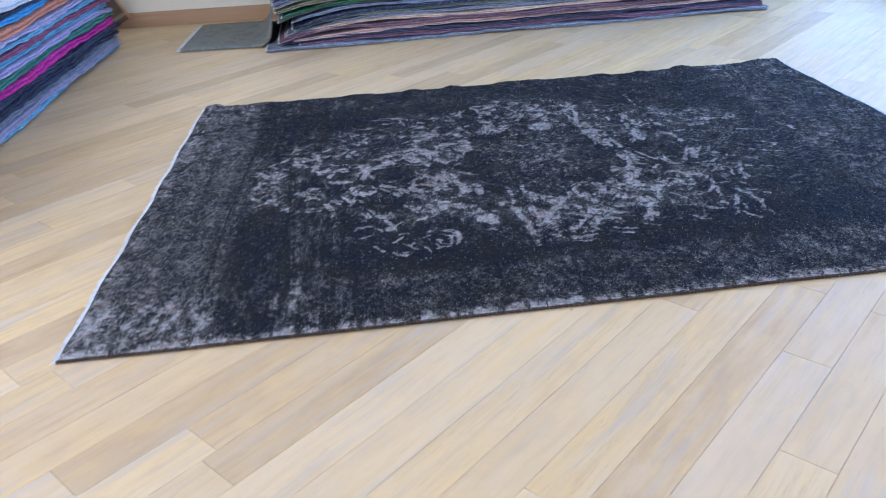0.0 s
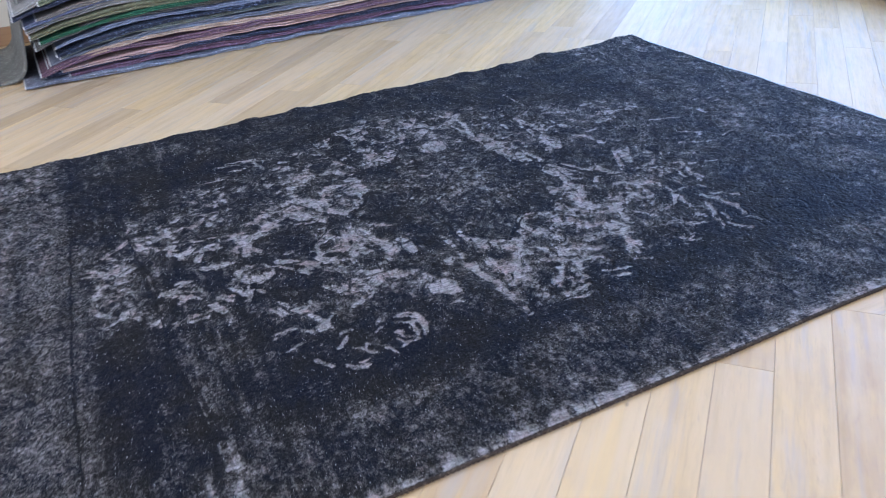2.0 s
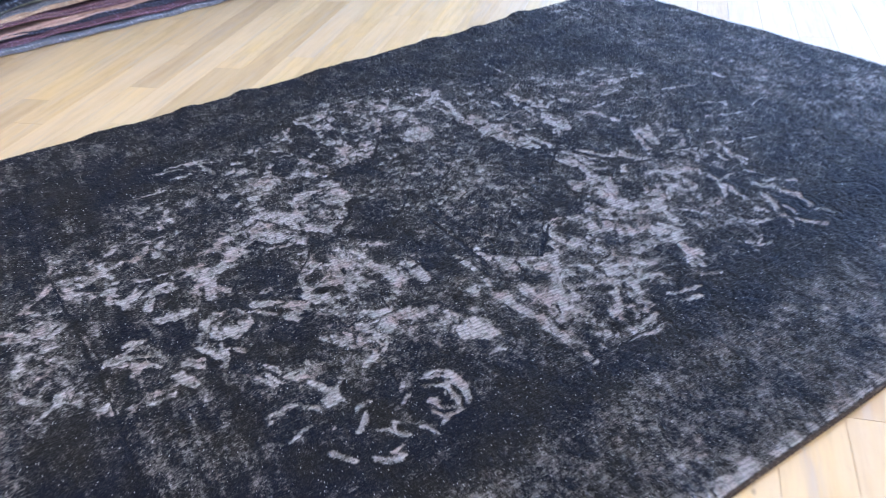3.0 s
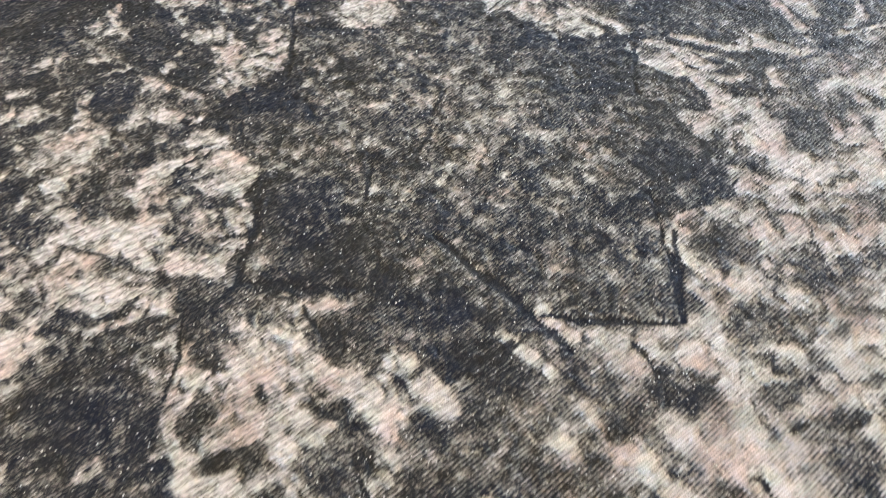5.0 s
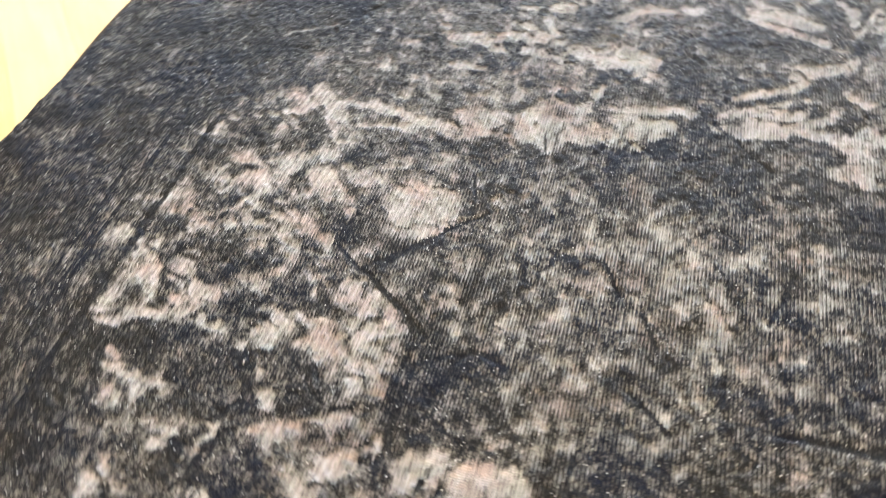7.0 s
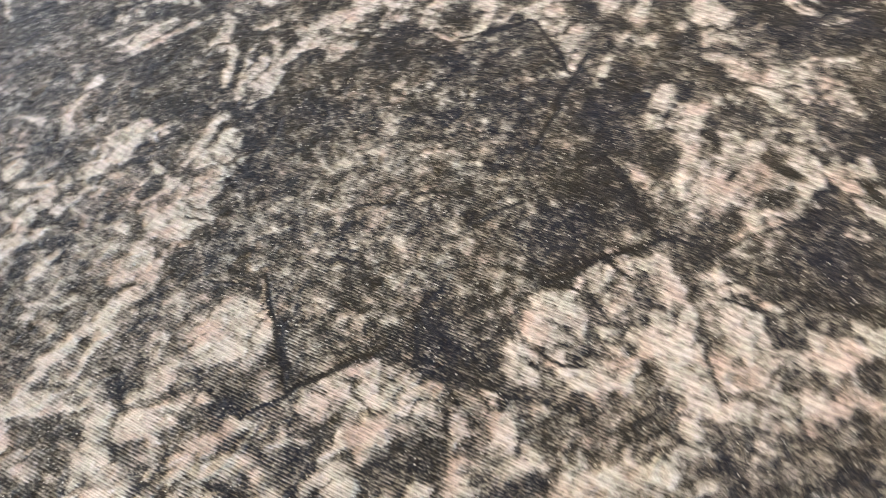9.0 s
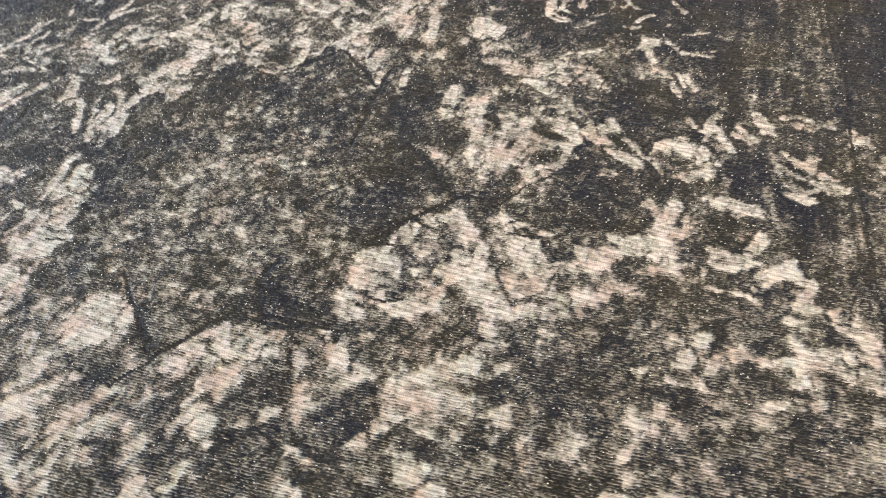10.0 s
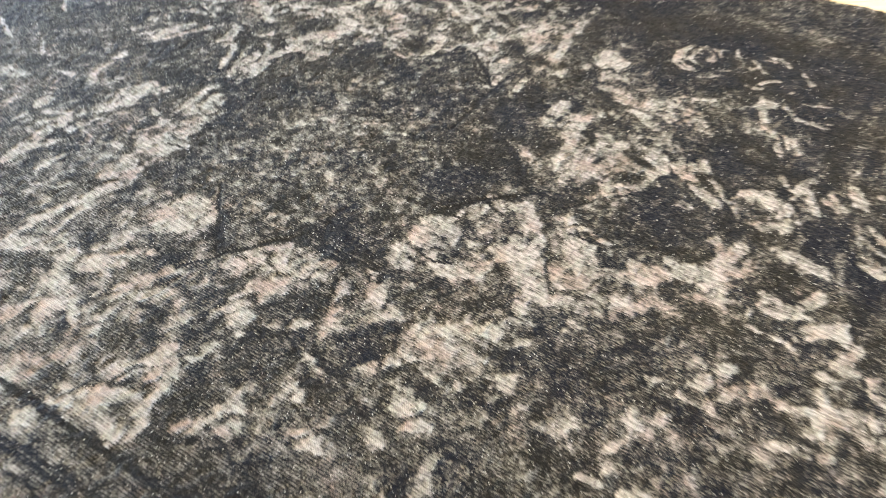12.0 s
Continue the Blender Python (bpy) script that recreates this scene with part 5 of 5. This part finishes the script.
def fringe(ex, ey, out, keep, size):
    verts, faces, rr = [], [], random.Random(6)
    n = 620
    for i in range(n):
        f = i / (n - 1) * (len(ex) - 1)
        if not keep(i / (n - 1), rr):
            continue
        x, y = np.interp(f, np.arange(len(ex)), ex), np.interp(f, np.arange(len(ey)), ey)
        ln, a, w = rr.uniform(0.007, 0.017) * size, rr.uniform(-0.5, 0.5), 0.0022
        dx, dy = out * ln * math.cos(a), ln * math.sin(a)
        b = len(verts)
        verts += [(x - out * 0.004, y - w, 0.003), (x - out * 0.004, y + w, 0.003), (x - out * 0.004, y, 0.0065), (x + dx, y + dy - w, 0.0008), (x + dx, y + dy + w, 0.0008), (x + dx * 0.95, y + dy, 0.0032)]
        faces += [(b, b + 2, b + 5, b + 3), (b + 2, b + 1, b + 4, b + 5), (b + 3, b + 5, b + 4), (b, b + 3, b + 4, b + 1)]
    data = bpy.data.meshes.new("fringe")
    data.from_pydata(verts, [], faces)
    data.materials.append(FRINGE)
    o = tagged(new("fringe", data), "short white cotton fringe", kind="stuff")
    o.parent = rug


fringe(RX[:, 0], RY[:, 0], -1, lambda f, rr: rr.random() < 0.93, 1.0)
fringe(RX[:, -1], RY[:, -1], 1, lambda f, rr: rr.random() < 0.9 and not 0.80 < f < 0.84, 1.7)


# ---- stacks of folded rugs ----


def folded_rug(name, length, depth, thick, material, seed, droop, droop_len, label, parent_pose, group, rise=0.0):
    """One folded rug of a stack: runs along its own x, two folds towards -y. It sinks by droop at its -x end."""
    rng = np.random.RandomState(seed)
    n = 150
    s = np.linspace(0, length, n)
    wave = sum(rng.uniform(0.001, 0.0035) * np.sin(s * rng.uniform(2, 9) + rng.uniform(0, 6)) for _ in range(3))
    wave = wave + sum(rng.uniform(0.0006, 0.0016) * np.sin(s * rng.uniform(14, 42) + rng.uniform(0, 6)) for _ in range(3))
    sink = droop * (1 - np.clip(s / droop_len, 0, 1)) ** 2
    front = sum(rng.uniform(0.003, 0.010) * np.sin(s * rng.uniform(1.5, 6) + rng.uniform(0, 6)) for _ in range(3))
    front = front + sum(rng.uniform(0.001, 0.003) * np.sin(s * rng.uniform(16, 50) + rng.uniform(0, 6)) for _ in range(3))
    sag = 1 - 0.35 * np.sin(s * rng.uniform(3, 6) + rng.uniform(0, 6)) ** 2
    split = rng.uniform(0.42, 0.58)
    lobe = []
    for lo, hi, shift in ((-0.5, -0.5 + split, 0.0), (-0.5 + split, 0.5, rng.uniform(-0.006, 0.010))):
        mid, half = (lo + hi) / 2, (hi - lo) / 2
        for a in np.linspace(-1.35, 1.35, 6):
            lobe.append((shift + thick * 0.32 * (1 - math.cos(a)), mid + half * math.sin(a) / math.sin(1.35)))
        lobe.append((shift + thick * 0.8, hi - 0.01))
    prof = [(depth, -0.5)] + lobe + [(depth, 0.5)]
    pts = np.zeros((n, len(prof), 3))
    taper = 0.72 + 0.28 * np.clip(s / 0.12, 0, 1) ** 0.5
    for j, (py, pz) in enumerate(prof):
        pts[:, j, 0] = s
        pts[:, j, 1] = py + (front if py < depth else 0)
        pts[:, j, 2] = pz * thick * sag * taper + wave + thick / 2 - sink + rise * s / length
    pts[:, :, 2] = np.maximum(pts[:, :, 2], 0.001 - parent_pose.translation.z)
    ob = thing(name)
    ob.matrix_world = parent_pose
    tagged(ob, label, "folded rug", group)
    mesh_grid("fold", pts, material, ob, closed=True)
    # cut ends, a narrow strip of knots
    for k, pale in ((0, True), (n - 1, False)):
        bm = bmesh.new()
        ring = [bm.verts.new(p) for p in pts[k]]
        centre = Vector(pts[k].mean(axis=0))
        far = [bm.verts.new(centre + (Vector(p) - centre) * 0.93 + Vector((-0.007 if k == 0 else 0.007, 0, 0))) for p in pts[k]]
        for i in range(len(ring)):
            q = (i + 1) % len(ring)
            bm.faces.new((ring[i], ring[q], far[q], far[i]))
        bm.faces.new(far)
        part("end_binding", bm, PALE if pale else material, ob, "pale knotted end" if pale else "")
    return ob


PALE = wool("pale_yarn", (0.62, 0.60, 0.55), (0.7, 0.7, 0.7), 0.1, 90)


def stack(name, base, layers, group, length, depth, thick, seed, fan):
    """A pile of folded rugs, the lowest first. layers: (colour, fleck, words); fan: how far the ends stray and sink."""
    rng = random.Random(seed)
    z = 0.003
    for i, (colour, fleck, words) in enumerate(layers):
        t = thick * rng.uniform(0.75, 1.3)
        mat = wool("wool", colour, fleck, rng.uniform(0.2, 0.45), rng.uniform(70, 150))
        off = rng.uniform(-0.02, 0.20) * fan if i else 0.0
        drop = min(z * (0.5 * fan + 0.05), 0.075) * rng.uniform(0.8, 1.05)
        folded_rug(name, length - off - rng.uniform(0, 0.10), depth, t, mat, seed * 100 + i, drop, rng.uniform(0.35, 0.6) + 0.5 * off,
                   words + " folded in a stack on the floor", base @ pose(off, rng.uniform(-0.012, 0.022), z), group)
        z += t * 0.97


SLATE, NAVY, PLUM, GREY = (0.19, 0.195, 0.22), (0.040, 0.044, 0.062), (0.14, 0.080, 0.10), (0.30, 0.28, 0.24)
STACK_R = [(SLATE, (0.45, 0.45, 0.5), "slate blue wool rug"), (PLUM, (0.3, 0.2, 0.3), "plum purple wool rug"), (NAVY, (0.2, 0.2, 0.3), "dark navy wool rug"),
           ((0.48, 0.32, 0.26), (0.60, 0.46, 0.40), "dusty rose wool rug"), (PLUM, (0.35, 0.25, 0.2), "dark plum wool rug"),
           ((0.47, 0.33, 0.22), (0.60, 0.48, 0.36), "faded terracotta wool rug"), (SLATE, (0.3, 0.3, 0.3), "grey-blue wool rug"),
           ((0.15, 0.16, 0.13), (0.3, 0.3, 0.25), "moss grey wool rug"), (NAVY, (0.25, 0.3, 0.4), "navy blue wool rug"),
           ((0.21, 0.22, 0.27), (0.4, 0.42, 0.5), "pale blue wool rug"), ((0.13, 0.12, 0.10), (0.3, 0.25, 0.2), "brown wool rug"),
           ((0.035, 0.11, 0.055), (0.2, 0.25, 0.1), "bottle green wool rug"), ((0.16, 0.15, 0.08), (0.3, 0.3, 0.15), "olive wool rug"),
           (GREY, (0.35, 0.33, 0.3), "grey wool rug"), ((0.14, 0.15, 0.21), (0.3, 0.3, 0.4), "smoky blue wool rug"),
           ((0.20, 0.17, 0.13), (0.35, 0.3, 0.25), "taupe wool rug"), (NAVY, (0.2, 0.2, 0.3), "ink blue wool rug"), (GREY, (0.4, 0.38, 0.34), "ash grey wool rug"),
           ((0.15, 0.16, 0.09), (0.3, 0.3, 0.2), "dull olive wool rug"), ((0.16, 0.12, 0.16), (0.3, 0.25, 0.3), "dusky mauve wool rug")]
stack("folded_rug", pose(-1.33, 2.06, 0, 0, 0, 4.3), STACK_R, "rugs in the stack by the wall", 3.22, 0.85, 0.024, 3, 1.0)
LB = (0.18, 0.34, 0.45)
STACK_L = [(LB, (0.4, 0.6, 0.75), "light blue wool rug"), ((0.30, 0.27, 0.36), (0.5, 0.4, 0.4), "lilac grey wool rug"), (SLATE, (0.4, 0.4, 0.55), "slate blue wool rug"),
           (NAVY, (0.1, 0.1, 0.2), "navy wool rug"), (NAVY, (0.15, 0.15, 0.25), "dark navy wool rug"), ((0.45, 0.02, 0.23), (0.6, 0.2, 0.4), "bright magenta wool rug"),
           ((0.07, 0.19, 0.13), (0.3, 0.4, 0.35), "green wool rug"), ((0.38, 0.33, 0.50), (0.5, 0.5, 0.6), "pale lilac wool rug"), (LB, (0.5, 0.7, 0.8), "sky blue wool rug"),
           ((0.25, 0.08, 0.13), (0.4, 0.25, 0.3), "wine red wool rug"), (LB, (0.45, 0.65, 0.8), "pale blue wool rug"), ((0.42, 0.36, 0.48), (0.5, 0.5, 0.6), "mauve wool rug"),
           ((0.55, 0.22, 0.13), (0.6, 0.45, 0.3), "orange wool rug"), ((0.12, 0.33, 0.60), (0.3, 0.5, 0.7), "bright blue wool rug"), (NAVY, (0.2, 0.2, 0.3), "navy wool rug"),
           ((0.55, 0.56, 0.58), (0.6, 0.6, 0.6), "silver grey wool rug")]
stack("folded_rug", pose(-2.3, 2.5, 0, 0, 0, -90) @ Matrix.Diagonal((1, -1, 1, 1)) @ pose(0, 0, 0), STACK_L, "rugs in the colourful stack", 2.9, 0.95, 0.034, 8, 0.12)
STACK_E = [((0.025, 0.035, 0.035), (0.1, 0.1, 0.1), "dark teal wool rug"), ((0.30, 0.17, 0.14), (0.4, 0.3, 0.25), "dusty pink wool rug"), (NAVY, (0.1, 0.1, 0.2), "dark navy wool rug"),
           ((0.13, 0.10, 0.07), (0.3, 0.2, 0.15), "brown wool rug"), ((0.02, 0.02, 0.03), (0.1, 0.1, 0.1), "black wool rug"), (GREY, (0.3, 0.3, 0.3), "grey wool rug"),
           ((0.12, 0.25, 0.45), (0.3, 0.4, 0.5), "blue wool rug"), (NAVY, (0.1, 0.1, 0.2), "dark navy wool rug")]
stack("folded_rug", pose(2.74, 2.45, 0, 0, 0, -90), STACK_E, "rugs in the dark stack", 2.6, 0.9, 0.03, 5, 0.3)

# ---- small things by the north wall ----
GREEN_GREY = wool("green_grey_wool", (0.19, 0.185, 0.15), (0.36, 0.35, 0.30), 0.3, 70)
LEANRUG = thing("grey_rug", -1.6, 2.57, 0)
tagged(LEANRUG, "grey-green wool rug on the floor, turned up against a stack", "rug")
s = np.linspace(0, 1.25, 60)
flat, rad = 0.47, 0.10
bend = np.clip((s - flat) / rad, 0, 1.40)
xs = np.where(s < flat, s, flat + rad * np.sin(bend))
zs = np.where(s < flat, 0, rad * (1 - np.cos(bend)))
over = np.clip(s - flat - 1.40 * rad, 0, None)
xs, zs = xs + over * math.cos(1.40), zs + over * math.sin(1.40)
ys = np.linspace(-0.36, 0.36, 14)
top = np.zeros((60, 28, 3))
nx, nz = -np.gradient(zs), np.gradient(xs)
ln = np.hypot(nx, nz)
for j in range(28):
    up = j < 14
    yv = ys[j] if up else ys[27 - j]
    th = 0.016 if up else 0.002
    top[:, j, 0] = xs - 0.27 + nx / ln * th + 0.01 * yv - 0.12 * (yv + 0.36) * np.clip(s / flat, 0, 1)
    top[:, j, 1] = yv + 0.006 * np.sin(s * 9)
    top[:, j, 2] = zs + nz / ln * th
mesh_grid("woven_face", top, GREEN_GREY, LEANRUG, closed=True)
bm = bmesh.new()
for i in range(70):
    y = -0.35 + 0.7 * i / 69
    box(bm, (-0.292 - 0.012 * random.random(), y - 0.004, 0.002), (-0.266, y + 0.004, 0.012))
part("fringe", bm, PALE, LEANRUG, "short white knotted fringe")

board = thing("leaning_board", -2.42, 2.99, 0)
tagged(board, "dark brown wooden board leaning by the wall behind a rug stack", "board")
face = block("board_face", (-0.06, -0.03, 0), (0.06, 0.0, 0.9), DARKWOOD, board, 0.003)
edge = block("board_edge", (0.063, -0.034, 0), (0.075, 0.004, 0.9), SKIRT, board, 0.003, "paler worn edge strip")
for o in (face, edge):
    o.rotation_euler = (0, radians(-27), 0)
    o.location = (0, 0, 0.055)


# ---- the floor, plank by plank ----
TURN, PW, GAP = radians(44.5), 0.112, 0.0009
ALONG, ACROSS = Vector((math.cos(TURN), math.sin(TURN))), Vector((-math.sin(TURN), math.cos(TURN)))
floor = block("floor", (X0 - TH, Y0 - TH, -0.2), (X1 + TH, Y1 + TH, -0.006), SUBFLOOR)
tagged(floor, "bleached oak plank floor laid on the diagonal", "floor", kind="structure")


def plank_bmesh(length, width):
    """A plank with a fine chamfer along its upper edges, its top at z = 0."""
    bm, c = bmesh.new(), 0.00025
    hl, hw = length / 2, width / 2 - GAP / 2
    top = [bm.verts.new((x, y, 0)) for x, y in ((-hl + c, -hw + c), (hl - c, -hw + c), (hl - c, hw - c), (-hl + c, hw - c))]
    mid = [bm.verts.new((x, y, -c)) for x, y in ((-hl, -hw), (hl, -hw), (hl, hw), (-hl, hw))]
    low = [bm.verts.new((x, y, -0.006)) for x, y in ((-hl, -hw), (hl, -hw), (hl, hw), (-hl, hw))]
    bm.faces.new(top)
    for a, b in ((top, mid), (mid, low)):
        for i in range(4):
            j = (i + 1) % 4
            bm.faces.new((a[j], a[i], b[i], b[j]))
    return bm


LENGTHS = (0.62, 0.85, 1.05, 1.3, 1.6)
plank_mesh = {}
rng = random.Random(11)
# rows whose joints are known: the row's number, and where a board ends along it
JOINT = {0: -0.630, -3: -0.674, -2: -0.362, 5: -1.70}
near, rest = [], []
for row in (*range(-44, 60), *range(-64, -44)):
    n0 = -0.813 + row * PW
    s = -7.5 + rng.uniform(0, 1.2)
    if row in JOINT:
        s = JOINT[row] - 6.0
    while s < 6.5:
        ln = rng.choice(LENGTHS) if row not in JOINT else 1.2
        mid = ALONG * (s + ln / 2) + ACROSS * (n0 + PW / 2)
        s += ln
        if not (X0 - 0.5 < mid.x < X1 + 0.5 and Y0 - 0.5 < mid.y < Y1 + 0.5):
            continue
        inside = X0 + 0.05 < mid.x < X1 - 0.05 and Y0 < mid.y < Y1 - 0.02
        tips = [mid + ALONG * (e * ln / 2) for e in (-1, 1)]
        inside = inside and all(X0 - 0.1 < p.x < X1 + 0.1 and Y0 - 0.1 < p.y < Y1 + 0.1 for p in tips)
        hidden = -1.1 < mid.x < 0.95 and -0.55 < mid.y < 0.7
        score = abs(mid.x + 0.2) * 0.8 + abs(mid.y - 0.2) + (9 if hidden or not inside else 0)
        (near if score < 9 else rest).append((score, mid, ln - GAP))
near.sort(key=lambda q: q[0])
rest = near[300:] + rest
for _, mid, ln in near[:300]:
    if ln not in plank_mesh:
        bm = plank_bmesh(ln, PW)
        data = bpy.data.meshes.new("plank")
        bm.to_mesh(data)
        bm.free()
        data.materials.append(OAK)
        plank_mesh[ln] = data
    ob = new("plank", plank_mesh[ln])
    ob.parent = floor
    ob.matrix_world = pose(mid.x, mid.y, rng.uniform(-0.0004, 0.0), 0, 0, 44.5 + rng.choice((0, 180)))
verts, faces = [], []
for _, mid, ln in rest:
    bm = plank_bmesh(ln, PW)
    m = pose(mid.x, mid.y, 0, 0, 0, 44.5)
    bm.transform(m)
    # boards are cut off inside the walls
    for co, no in (((X0 - 0.15, 0, 0), (-1, 0, 0)), ((X1 + 0.15, 0, 0), (1, 0, 0)), ((0, Y0 - 0.15, 0), (0, -1, 0)), ((0, Y1 + 0.15, 0), (0, 1, 0))):
        if any((v.co - Vector(co)).dot(Vector(no)) > 0 for v in bm.verts):
            bmesh.ops.bisect_plane(bm, geom=[*bm.verts, *bm.edges, *bm.faces], plane_co=co, plane_no=no, clear_outer=True)
    base = len(verts)
    bm.verts.index_update()
    verts += [v.co[:] for v in bm.verts]
    faces += [[base + v.index for v in f.verts] for f in bm.faces]
    bm.free()
data = bpy.data.meshes.new("outer_planks")
data.from_pydata(verts, [], faces)
data.materials.append(OAK)
outer = tagged(new("outer_planks", data), kind="stuff")
outer.parent = floor
